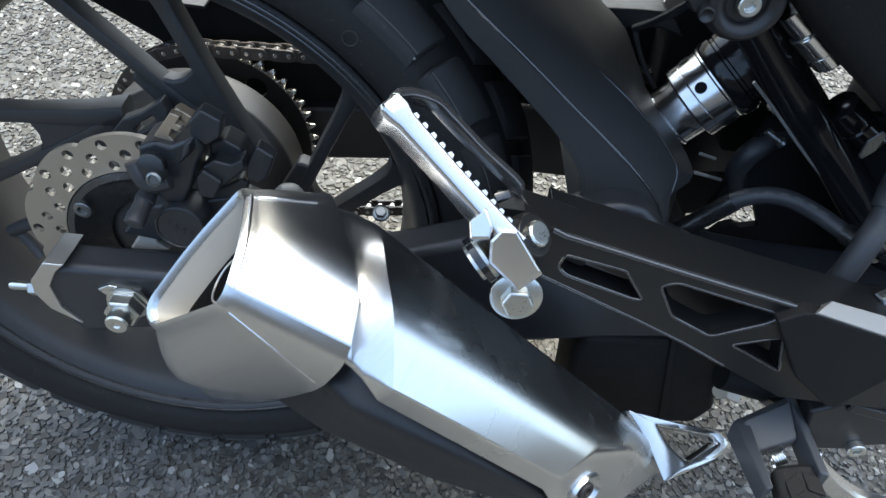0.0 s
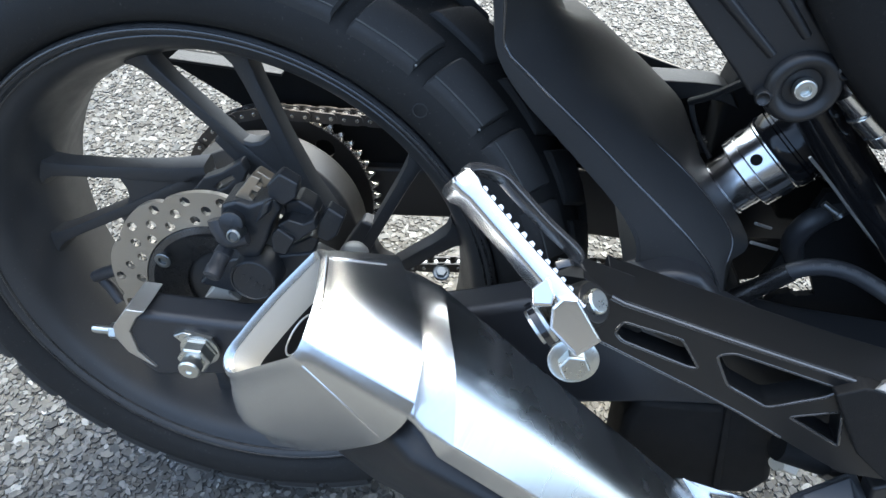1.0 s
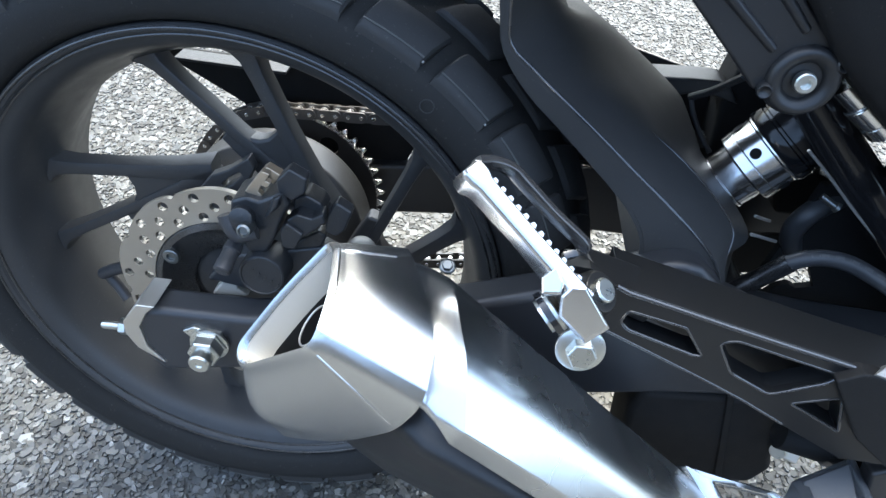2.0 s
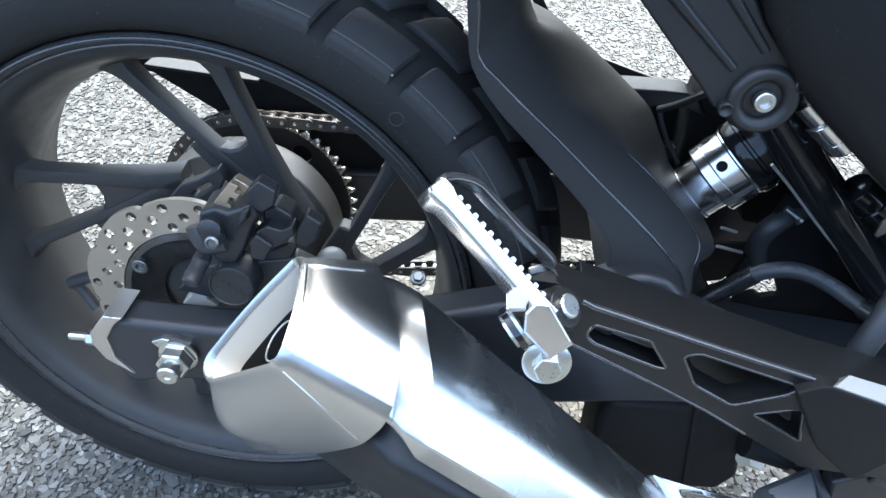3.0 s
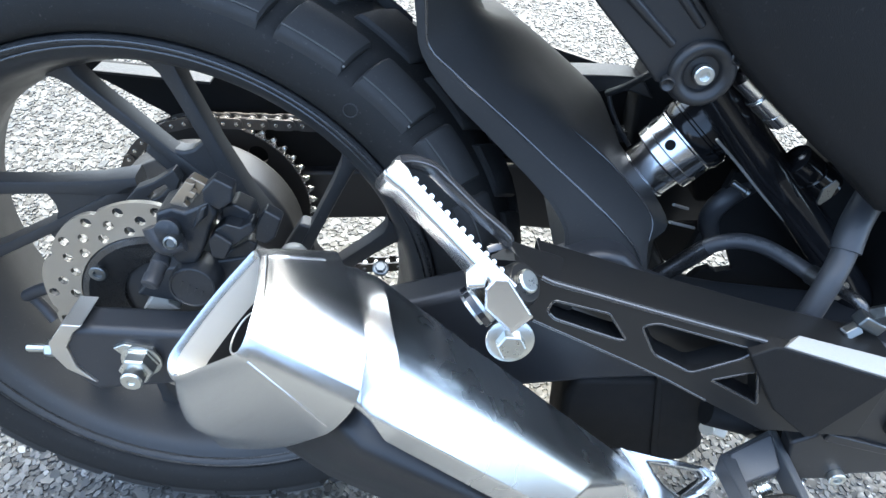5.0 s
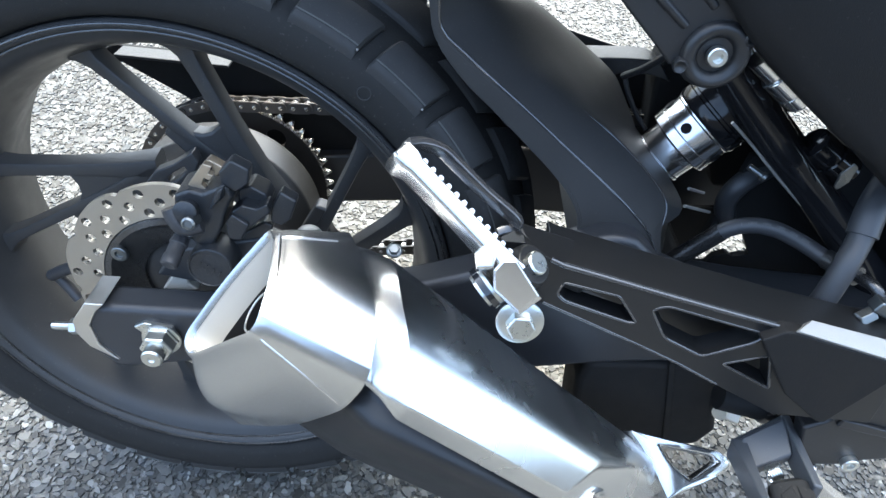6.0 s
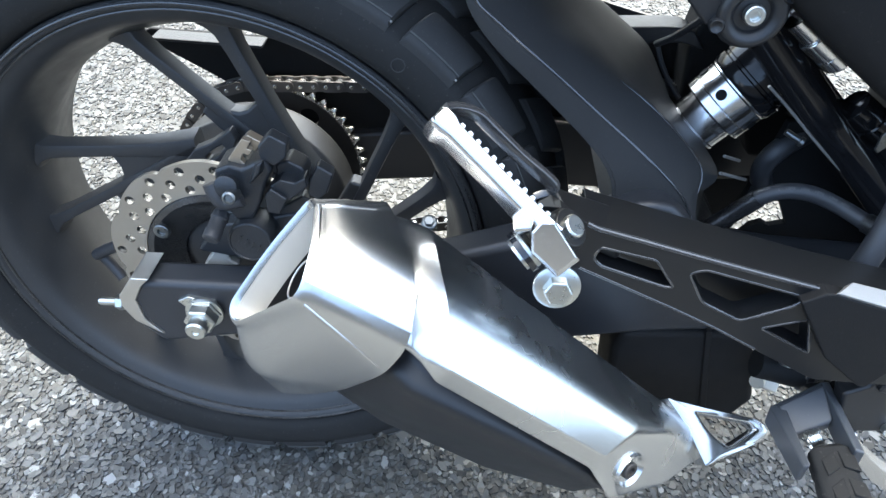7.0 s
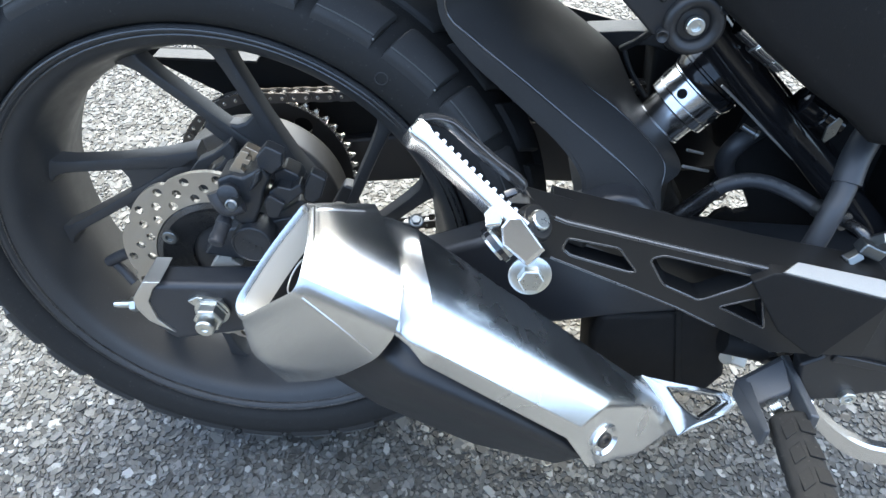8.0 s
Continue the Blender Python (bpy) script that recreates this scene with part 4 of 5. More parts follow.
for k, p in enumerate(loop):
    d = (loop[min(k + 1, len(loop) - 1)] - loop[max(k - 1, 0)]).normalized()
    a = (across - d * across.dot(d)).normalized()
    b = d.cross(a)
    rows.append(rounded([p + a * 0.0042 + b * 0.0022, p - a * 0.0042 + b * 0.0022, p - a * 0.0042 - b * 0.0022, p + a * 0.0042 - b * 0.0022], 0.0009, 2))
part("loop", loft(rows), BEAD, peg, "dark flat strap behind the tread of the rest", angle=45)
# forked root of the rest: a slanted block in two facets, a knuckle and the detent washers under it
near = V(-0.118, -0.730, 0.674)
F = [(0.2430, -0.2400, 0.4880), (0.2475, -0.2390, 0.4950), (0.2545, -0.2390, 0.4955), (0.2700, -0.2450, 0.4750), (0.2597, -0.2460, 0.4635), (0.2445, -0.2400, 0.4745)]
front = [V(*p) + near * 0.0025 for p in F]
fc = sum(front, V(0, 0, 0)) / 6
bm = loft([[fc + (p - fc) * 0.86 + near * 0.0016 for p in front], [fc + (p - fc) * 0.96 + near * 0.0004 for p in front], front, [p - near * 0.012 for p in front]])
part("fork", bm, CAST, peg, "bright cast fork", bevel=0.0007, seg=2, angle=20)
K = [(0.2328, -0.2312, 0.4921), (0.2399, -0.2291, 0.4992), (0.2440, -0.2359, 0.4937), (0.2432, -0.2388, 0.4878), (0.2342, -0.2366, 0.4848)]
front = [V(*p) + near * 0.004 for p in K]
fc = sum(front, V(0, 0, 0)) / 5
part("knuckle", loft([[fc + (p - fc) * 0.82 + near * 0.0012 for p in front], front, [p - near * 0.014 for p in front]]), CAST, peg, bevel=0.0008, angle=25)
for off, r, mat in ((0.0, 0.0100, ZINC), (0.0030, 0.0130, GLOSS), (0.0055, 0.0130, GLOSS), (0.0090, 0.0120, ZINC)):
    part("detent_washer", turned(V(0.2385, -0.2280, 0.4625) + V(0.50, 0.20, 0.35) * off, (0.76, 0.32, 0.56), [(0, r), (0.0020, r), (0.0024, r * 0.9)], 28), mat, peg)

# cover and lower plate on the bracket
cover_outline = [(0.4215, 0.4200), (0.4350, 0.4285), (0.4404, 0.4283), (0.5216, 0.4050), (0.5216, 0.3960), (0.4920, 0.3455), (0.4860, 0.3460), (0.4540, 0.3720)]
cover = part("bracket_cover", slab(cover_outline, -0.2075, -0.1960), SIDE, bike, "black plastic cover plate on the bracket", bevel=0.0015, seg=3)
strip = [(0.4533, -0.1970, 0.4310), (0.5190, -0.1970, 0.4160), (0.5222, -0.2080, 0.4068), (0.4398, -0.2080, 0.4304)]
part("cover_edge", loft([[V(*p) for p in strip], [V(*p) + V(0, 0.005, -0.008) for p in strip]]), STRIP, cover, "pale facet along the top edge", bevel=0.0008)
plate_outline = [(0.507, 0.332), (0.530, 0.398), (0.548, 0.402), (0.610, 0.396), (0.680, 0.390), (0.680, 0.300), (0.600, 0.302), (0.575, 0.292), (0.552, 0.288), (0.536, 0.281), (0.515, 0.279), (0.500, 0.290), (0.492, 0.322)]
hole_a = [(0.566 + 0.011 * math.cos(k * 0.5236), 0.350 + 0.011 * math.sin(k * 0.5236)) for k in range(12)]
plate = part("foot_rest_plate", holed(plate_outline, [hole_a], -0.194, -0.178), CASTING, bike, "satin black cast plate that carries the foot rest", bevel=0.003, seg=3)
part("eyelet", turned((0.566, -0.1985, 0.350), (0, 1, 0), [(0, 0.0115), (0, 0.0150), (0.018, 0.0150), (0.018, 0.0115), (0, 0.0115)], 28), CASTING, plate)
part("rib", slab([(0.512, 0.330), (0.545, 0.322), (0.590, 0.312), (0.590, 0.318), (0.545, 0.330), (0.514, 0.338)], -0.1975, -0.1935), CASTING, plate, bevel=0.0015)
hex_bolt("plate_bolt", (0.540, -0.194, 0.288), (0, -1, 0), 0.0065, 0.006, plate, ZINC, socket=True)

# rider's foot rest: hinge, rubber and brake pedal
A, B_ = V(0.4526, -0.1820, 0.2903), V(0.4915, -0.1709, 0.3120)
rest = part("rider_foot_rest", loft([[A, B_, B_ + V(0.004, 0.004, -0.020), A + V(0.004, 0.004, -0.020)], [V(0.4630, -0.2000, 0.2900), V(0.4930, -0.1930, 0.3070), V(0.4950, -0.1930, 0.2880), V(0.4650, -0.2000, 0.2700)]]), HINGE, bike, "cast foot rest hinge, coloured grey as if lit by sky", bevel=0.003, seg=3)
part("cheek", loft([[A, A + V(0.009, -0.003, 0.006), A + V(0.010, 0, -0.014), A + V(0.002, 0, -0.020)], [V(0.4560, -0.2400, 0.2960), V(0.4600, -0.2400, 0.2985), V(0.4600, -0.2400, 0.2800), V(0.4560, -0.2400, 0.2780)]]), HINGE, rest, bevel=0.0015)
part("far_cheek", loft([[B_ + V(-0.004, -0.002, 0), B_ + V(0.004, 0, -0.002), B_ + V(0.006, 0, -0.022), B_ + V(-0.003, 0, -0.020)], [V(0.4900, -0.2330, 0.3090), V(0.4980, -0.2330, 0.3060), V(0.4990, -0.2330, 0.2880), V(0.4900, -0.2330, 0.2880)]]), HINGE, rest, bevel=0.002)
part("face_plate", loft([[V(0.4570, -0.1850, 0.2965), V(0.4880, -0.1770, 0.3140), V(0.4890, -0.1770, 0.3040), V(0.4580, -0.1850, 0.2860)], [V(0.4610, -0.2080, 0.2870), V(0.4890, -0.2030, 0.3030), V(0.4890, -0.2030, 0.2930), V(0.4610, -0.2080, 0.2770)]]), HINGE, rest, bevel=0.0025, seg=3)
sp0, sp1 = V(0.4690, -0.2145, 0.2922), V(0.4775, -0.2133, 0.2971)
sx_, sy_ = basis(sp1 - sp0)[:2]
part("spring", tube([sp0 + (sp1 - sp0) * (k / 40) + (sx_ * math.cos(k * 0.9) + sy_ * math.sin(k * 0.9)) * 0.0052 for k in range(41)], 0.0011, 8, per=2), ZINC, rest, "bright return spring")
part("hinge_pin", turned((0.5010, -0.2120, 0.2960), (0.75, -0.5, 0.3), [(-0.006, 0.0060), (0.0015, 0.0060), (0.0030, 0.0048)], 20), CAST, rest, "bright rivet head")


def rubber_mesh():
    """A foot rest rubber, stepped along its length and across its upper side."""
    rings = []
    for k in range(31):
        u = k / 30
        y = -0.2230 - 0.112 * u
        grow = 1.0 + 0.06 * math.sin(u * math.pi) + (0.02 if k % 6 < 5 else -0.05)
        w, h = 0.0134 * grow, 0.0105 * grow
        end = 0.75 if k in (0, 30) else 1.0
        c = V(0.4790 - 0.0025 * u, y, 0.2930 - 0.010 * u)
        ax, az = V(0.945, 0, 0.327), V(-0.327, 0, 0.945)
        rings.append(rounded([c + ax * (a * w * end) + az * (b * h * end) for a, b in ((-1, 0.75), (-0.55, 1.0), (0.55, 1.0), (1, 0.75), (1, -1), (-1, -1))], 0.0035, 3))
    return loft(rings)


part("rubber", rubber_mesh(), RUBBER, rest, "ribbed black rubber foot pad", angle=35)
for k in range(5):
    y0 = -0.2300 - 0.0205 * k
    for side in (-1, 1):
        c = V(0.4788 - 0.0005 * k, y0, 0.3038 - 0.0018 * k)
        ax = V(0.945, 0, 0.327)
        q = [c + ax * (side * 0.0012), c + ax * (side * 0.0108) + V(0, -0.0055, -0.0006), c + ax * (side * 0.0108) + V(0, -0.0185, -0.0006), c + ax * (side * 0.0012) + V(0, -0.0135, 0)]
        part("tread_pad", loft([[v + V(-0.0004, 0, -0.002) for v in q], [v + V(-0.0006, 0, 0.0004) for v in q]]), RUBBER, rest, bevel=0.0008)
upper = smooth_path([(0.4950, -0.2060, 0.3040), (0.5100, -0.2060, 0.2870), (0.5310, -0.2060, 0.2660), (0.5600, -0.2060, 0.2440), (0.5920, -0.2060, 0.2320), (0.6600, -0.2060, 0.2260)], 5)
lower = smooth_path([(0.5040, -0.2060, 0.2880), (0.5140, -0.2060, 0.2680), (0.5410, -0.2060, 0.2370), (0.5700, -0.2060, 0.2170), (0.6010, -0.2060, 0.2090), (0.6600, -0.2060, 0.2050)], 5)
rings = []
for a, b in zip(upper, lower):
    m_ = (a + b) / 2
    rings.append([a, m_ + (a - m_) * 0.80 + V(0, -0.0030, 0), m_ + (b - m_) * 0.80 + V(0, -0.0030, 0), b, b + V(0, 0.007, 0), a + V(0, 0.007, 0)])
part("brake_pedal", loft(rings), CAST, bike, "bare cast aluminium brake pedal arm", bevel=0.0008, angle=30)


# ---- hugger over the front of the tyre ----
def hugger_mesh():
    """Cross-sections from the rear edge forward and down: near lip, crease, shoulder, crown, far shoulder, far lip."""
    st = [
        [(0.1850, -0.0790, 0.6700), (0.1920, -0.0800, 0.6700), (0.2250, -0.0450, 0.6850), (0.2400, 0.0000, 0.6850), (0.2250, 0.0700, 0.6780), (0.1900, 0.0940, 0.6700)],
        [(0.1987, -0.0790, 0.5832), (0.2036, -0.0800, 0.5839), (0.2304, -0.0450, 0.5936), (0.2432, 0.0000, 0.5704), (0.2312, 0.0820, 0.5644), (0.2027, 0.0940, 0.5872)],
        [(0.2049, -0.0790, 0.5527), (0.2069, -0.0800, 0.5581), (0.2421, -0.0520, 0.5650), (0.2671, 0.0100, 0.5502), (0.2551, 0.0820, 0.5442), (0.2089, 0.0940, 0.5567)],
        [(0.2238, -0.0830, 0.5283), (0.2227, -0.0840, 0.5445), (0.2639, -0.0610, 0.5382), (0.2940, 0.0300, 0.5282), (0.2820, 0.0820, 0.5222), (0.2278, 0.0940, 0.5323)],
        [(0.2462, -0.0880, 0.5095), (0.2444, -0.0890, 0.5285), (0.2873, -0.0650, 0.5229), (0.3300, 0.0500, 0.4976), (0.3180, 0.0820, 0.4916), (0.2502, 0.0940, 0.5135)],
        [(0.2695, -0.0930, 0.4899), (0.2688, -0.0940, 0.5109), (0.3098, -0.0690, 0.5056), (0.3536, 0.0500, 0.4784), (0.3416, 0.0820, 0.4724), (0.2735, 0.0940, 0.4939)],
        [(0.2936, -0.0990, 0.4691), (0.2985, -0.1000, 0.4884), (0.3322, -0.0740, 0.4908), (0.3690, 0.0300, 0.4592), (0.3272, 0.0820, 0.4908), (0.2976, 0.0940, 0.4731)],
        [(0.3073, -0.1050, 0.4549), (0.3249, -0.1060, 0.4692), (0.3535, -0.0790, 0.4741), (0.3815, 0.0000, 0.4469), (0.3485, 0.0820, 0.4741), (0.3113, 0.0940, 0.4589)],
        [(0.3163, -0.1090, 0.4395), (0.3509, -0.1100, 0.4476), (0.3752, -0.0830, 0.4535), (0.3961, -0.0400, 0.4340), (0.3702, 0.0820, 0.4535), (0.3203, 0.0940, 0.4435)],
        [(0.3184, -0.1110, 0.4205), (0.3696, -0.1120, 0.4275), (0.3848, -0.0870, 0.4389), (0.4029, -0.0650, 0.4249), (0.3798, 0.0820, 0.4389), (0.3224, 0.0940, 0.4245)],
        [(0.3193, -0.1135, 0.4011), (0.3831, -0.1145, 0.4007), (0.3825, -0.0950, 0.4261), (0.3934, -0.0800, 0.4185), (0.3775, 0.0820, 0.4261), (0.3233, 0.0940, 0.4051)],
    ]
    # the crown stands out further forward along its middle
    for k, out in ((2, 0.008), (3, 0.011), (4, 0.013), (5, 0.013), (6, 0.009), (7, 0.003)):
        for q in (3, 4):
            x, y, z = st[k][q]
            st[k][q] = (x + out, y, z + out * 0.25)
    st[7][3], st[8][3], st[9][3] = (0.3822, 0.0000, 0.4478), (0.4029, -0.0350, 0.4313), (0.4064, -0.0680, 0.4251)
    rings = []
    # the second crease sharpens downwards out of a plain round crown
    soft_2 = (0.045, 0.045, 0.045, 0.040, 0.030, 0.016, 0.007, 0.004, 0.003, 0.002, 0.002)
    soft_3 = (0.050, 0.050, 0.050, 0.050, 0.050, 0.050, 0.030, 0.010, 0.004, 0.003, 0.002)
    for s, r2, r3 in zip(st, soft_2, soft_3):
        near = rounded(s, [0.0008, 0.0014, r2, r3, 0.02, 0.003], 6)
        far = [p + V(-0.0020, 0.0006, -0.0020) for p in near[::-1]]
        rings.append(near + far)
    # finer along the length
    fine = []
    k = len(rings[0])
    cols = [smooth_path([r[i] for r in rings], 3) for i in range(k)]
    for j in range(len(cols[0])):
        fine.append([c[j] for c in cols])
    return loft(fine), [cols[10][j] for j in range(len(fine))], [cols[17][j] for j in range(len(fine))]


hugger_bm, crease_1, crease_2 = hugger_mesh()
hugger = part("rear_hugger", hugger_bm, FENDER, bike, "matt black plastic hugger fender over the tyre", angle=24)
for path, r in (([(0.3113, -0.1138, 0.4184), (0.3294, -0.1138, 0.4224), (0.3492, -0.1138, 0.4245), (0.3621, -0.1138, 0.4181), (0.3825, -0.1138, 0.4003)], 0.0022), ([(0.3336, -0.1140, 0.4124), (0.3470, -0.1140, 0.4150), (0.3575, -0.1140, 0.4105), (0.3718, -0.1140, 0.3997)], 0.0012)):
    part("moulded_rib", tube(path, r, 10), SATIN, hugger)
# thin shiny tubes added on the creases as their highlight lines
part("crease_highlight", tube(crease_1[1:], 0.0010, 8, smooth=False), BEAD, hugger)
part("crease_highlight", tube([p + V(-0.0012, 0.0005, -0.0012) * max(0.0, 1 - k / 7) for k, p in enumerate(crease_2[12:])], 0.0009, 8, smooth=False), BEAD, hugger)
part("hugger_shelf", slab([(0.3385, 0.4911), (0.3740, 0.4928), (0.3946, 0.4928), (0.4048, 0.4887), (0.4170, 0.4732), (0.3952, 0.4787), (0.3718, 0.4786), (0.3601, 0.4744), (0.3471, 0.4832)], 0.066, 0.098), PLASTIC, hugger, bevel=0.002)
part("hugger_rail", slab([(0.2554, 0.5530), (0.2737, 0.5283), (0.2906, 0.5163), (0.3067, 0.5059), (0.3376, 0.4976), (0.3714, 0.4892), (0.4127, 0.4800), (0.4141, 0.4744), (0.3802, 0.4730), (0.3502, 0.4724), (0.3204, 0.4886), (0.2995, 0.5043), (0.2706, 0.5199), (0.2485, 0.5476)], 0.104, 0.110), PLASTIC, hugger, bevel=0.0008)
# steel grey tube puts the sunlight on the black rail into colour
part("rail_sunlight", tube([(0.2933, 0.1070, 0.5139), (0.3071, 0.1070, 0.5049), (0.3382, 0.1070, 0.4965), (0.3722, 0.1070, 0.4881), (0.4137, 0.1070, 0.4788)], 0.0014, 8, per=3), DISC, hugger, "grey strip coloured as sunlight on the rail edge")
part("hugger_strap", tube([(0.3596, 0.0200, 0.4948), (0.3646, 0.0000, 0.5080), (0.3682, -0.0200, 0.5225), (0.3684, -0.0500, 0.5417)], 0.0030, 8), PLASTIC, hugger)
part("inner_fender", slab([(0.3532, 0.4623), (0.3886, 0.4667), (0.4309, 0.4769), (0.4528, 0.4366), (0.4527, 0.3914), (0.4054, 0.3879), (0.3756, 0.4183)], 0.112, 0.120), SOOT_SHADE, hugger, bevel=0.002)
part("fender_edge", tube([(0.3683, 0.0500, 0.4854), (0.3734, 0.0450, 0.4713), (0.3830, 0.0400, 0.4552), (0.3929, 0.0300, 0.4430)], 0.0022, 8), WHEEL, hugger)

# ---- subframe, side cover, seat ----
sub_outline = [(0.150, 0.740), (0.281, 0.622), (0.327, 0.579), (0.338, 0.568)]
sub_outline += [(0.361 + 0.0205 * math.cos(radians(a)), 0.5768 + 0.0205 * math.sin(radians(a))) for a in range(200, 381, 18)]
sub_outline += [(0.376, 0.592), (0.349, 0.616), (0.335, 0.634), (0.270, 0.740)]
subframe = part("subframe_arm", slab(sub_outline, -0.1440, -0.118), CASTING, bike, "satin black cast subframe arm", bevel=0.004, seg=3)
for a, b in (((0.297, 0.626), (0.341, 0.591)), ((0.326, 0.629), (0.354, 0.602))):
    d = V(b[0] - a[0], 0, b[1] - a[1]).normalized()
    s = V(-d.z, 0, d.x) * 0.0028
    p, q = V(a[0] - d.x * 0.09, -0.1440, a[1] - d.z * 0.09), V(b[0], -0.1440, b[1])
    part("raised_rib", loft([[p - s * 2, p + s * 2, q + s, q - s], [p - s + V(0, -0.003, 0), p + s + V(0, -0.003, 0), q + s * 0.4 + V(0, -0.002, 0), q - s * 0.4 + V(0, -0.002, 0)]]), CASTING, subframe, bevel=0.0011, seg=3)
part("boss_ring", turned((0.361, -0.1442, 0.5768), (0, -1, 0), [(0, 0.0194), (0.0024, 0.0190), (0.0044, 0.0176), (0.0050, 0.0160), (0.0046, 0.0136), (0.0030, 0.0118), (0.0020, 0.0104), (-0.0012, 0.0096), (-0.0016, 0.0082), (-0.0016, 0)], 56), CASTING, subframe, angle=50)
for a in (35, 200):
    # rounded bites out of the raised ring
    c, sn = math.cos(radians(a)), math.sin(radians(a))
    part("boss_notch", turned((0.361 + 0.0186 * c, -0.1432, 0.5768 + 0.0186 * sn), (0.25 * c, -1, 0.25 * sn), [(0, 0.0046), (0.0052, 0.0044), (0.0062, 0.0036), (0.0058, 0.0026), (0.0044, 0.0016), (0.0042, 0)], 20), CASTING, subframe, angle=50)
hex_bolt("subframe_bolt", (0.361, -0.1455, 0.5768), (0, -1, 0.05), 0.0058, 0.0050, subframe, ZINC, socket=True, label="bright steel socket bolt")

side_outline = [(0.262, 0.760), (0.335, 0.640), (0.347, 0.619), (0.374, 0.589), (0.409, 0.561), (0.441, 0.538), (0.474, 0.517), (0.496, 0.499), (0.521, 0.495), (0.640, 0.500), (0.800, 0.520), (0.860, 0.700), (0.800, 0.860), (0.300, 0.860), (0.245, 0.800)]


def side_cover_mesh(y, bulge, back):
    """A gently bulging panel with a rolled lower edge."""
    c = V(0.560, 0, 0.680)
    rings = []
    for u, out in ((1.0, back), (1.0, 0.0), (0.985, -bulge * 0.25), (0.93, -bulge * 0.55), (0.7, -bulge * 0.85), (0.35, -bulge), (0.05, -bulge)):
        rings.append([V(c.x + (x - c.x) * u, y + out * (1 if y < 0 else -1), c.z + (z - c.z) * u) for x, z in side_outline])
    return loft(rings)


part("side_cover", side_cover_mesh(-0.150, 0.018, 0.04), SIDE, bike, "matt black plastic side cover", angle=40)
part("far_side_cover", side_cover_mesh(0.150, 0.018, 0.04), SIDE, bike, "matt black plastic side cover", angle=40)
# stations of the seat and tail: x, underside, top, and the two edges in y
SEAT = ((-0.58, 0.850, 0.890, -0.060, 0.050), (-0.54, 0.830, 0.915, -0.150, 0.140), (-0.40, 0.782, 0.912, -0.182, 0.172), (-0.10, 0.795, 0.905, -0.172, 0.172), (0.10, 0.795, 0.895, -0.172, 0.172), (0.30, 0.785, 0.875, -0.178, 0.175), (0.48, 0.702, 0.835, -0.190, 0.180), (0.70, 0.700, 0.850, -0.190, 0.180), (0.84, 0.715, 0.895, -0.180, 0.170), (0.90, 0.780, 0.880, -0.120, 0.110))


def seat_mesh():
    """Cross-sections from the tail to the front: flat below, padded and rounded above."""
    rings = []
    for x, z0, z1, y0, y1 in SEAT:
        m = (y0 + y1) / 2
        rings.append(rounded([V(x, y0, z0), V(x, y0, z1 - 0.02), V(x, m, z1 + 0.012), V(x, y1, z1 - 0.02), V(x, y1, z0)], [0.008, 0.05, 0.10, 0.05, 0.008], 5))
    cols = [smooth_path([r[i] for r in rings], 3) for i in range(len(rings[0]))]
    return loft([[c[j] for c in cols] for j in range(len(cols[0]))])


part("seat", seat_mesh(), PLASTIC, bike, "black seat and tail above the wheel", angle=50)

# ---- shock absorber, frame tubes and engine side ----
low, high = V(0.3975, 0.0, 0.4285), V(0.4315, 0.0, 0.4700)
sd = (high - low).normalized()
shock = part("shock_absorber", turned(low + sd * 0.003, sd, [(0, 0.0220), (0.001, 0.0246), (0.0030, 0.0246), (0.0038, 0.0238), (0.0200, 0.0244), (0.0206, 0.0250), (0.0212, 0.0300), (0.0220, 0.0306), (0.0300, 0.0306), (0.0303, 0.0302), (0.0307, 0.0302), (0.0310, 0.0306), (0.0460, 0.0306), (0.0470, 0.0314), (0.0485, 0.0314), (0.0490, 0.0300)], 64), CHROME, bike, "chromed shock absorber collar", bevel=0.0004)
part("body", turned(low + sd * 0.0515, sd, [(0, 0.0320), (0.002, 0.0330), (0.010, 0.0330), (0.011, 0.0318), (0.013, 0.0318), (0.014, 0.0330), (0.030, 0.0330), (0.034, 0.0300), (0.090, 0.0300)], 48), FRAME, shock, "gloss black shock body")
# pale tubes stand for light on the plate edges below the shock
for a, b in (((0.4162, -0.0437, 0.4293), (0.4370, -0.0274, 0.4164)), ((0.4052, -0.0713, 0.4297), (0.4368, -0.0494, 0.4117))):
    part("lit_plate_edge", tube([a, b], 0.0013, 8, smooth=False), STRIP, shock, "pale strip for the lit edge of a plate")
part("rod_mount", turned(low - sd * 0.004, -sd, [(0, 0.014), (0.03, 0.014), (0.032, 0.010)], 24), SATIN, shock)
# shallow black discs, the shade inside each hole put into their colour
for n, hh in ((V(-0.511, -0.751, 0.419), 0.0400), (V(0.449, -0.815, -0.367), 0.0410), (V(-0.750, 0.240, 0.615), 0.0400)):
    part("spanner_hole", turned(low + sd * hh + n * 0.0303, n, [(0, 0.0042), (0.0008, 0.0044), (0.0010, 0.0040), (0.0006, 0.0034), (0.0006, 0)], 20), SOOT_SHADE, shock)

tubes = part("frame_tube", tube([(0.3720, -0.062, 0.5780), (0.3939, -0.062, 0.5549), (0.4174, -0.062, 0.5295), (0.4628, -0.062, 0.4835), (0.5019, -0.062, 0.4467), (0.5395, -0.062, 0.4100), (0.6079, -0.062, 0.3448)], 0.0150, 24), FRAME, bike, "gloss black frame tube")
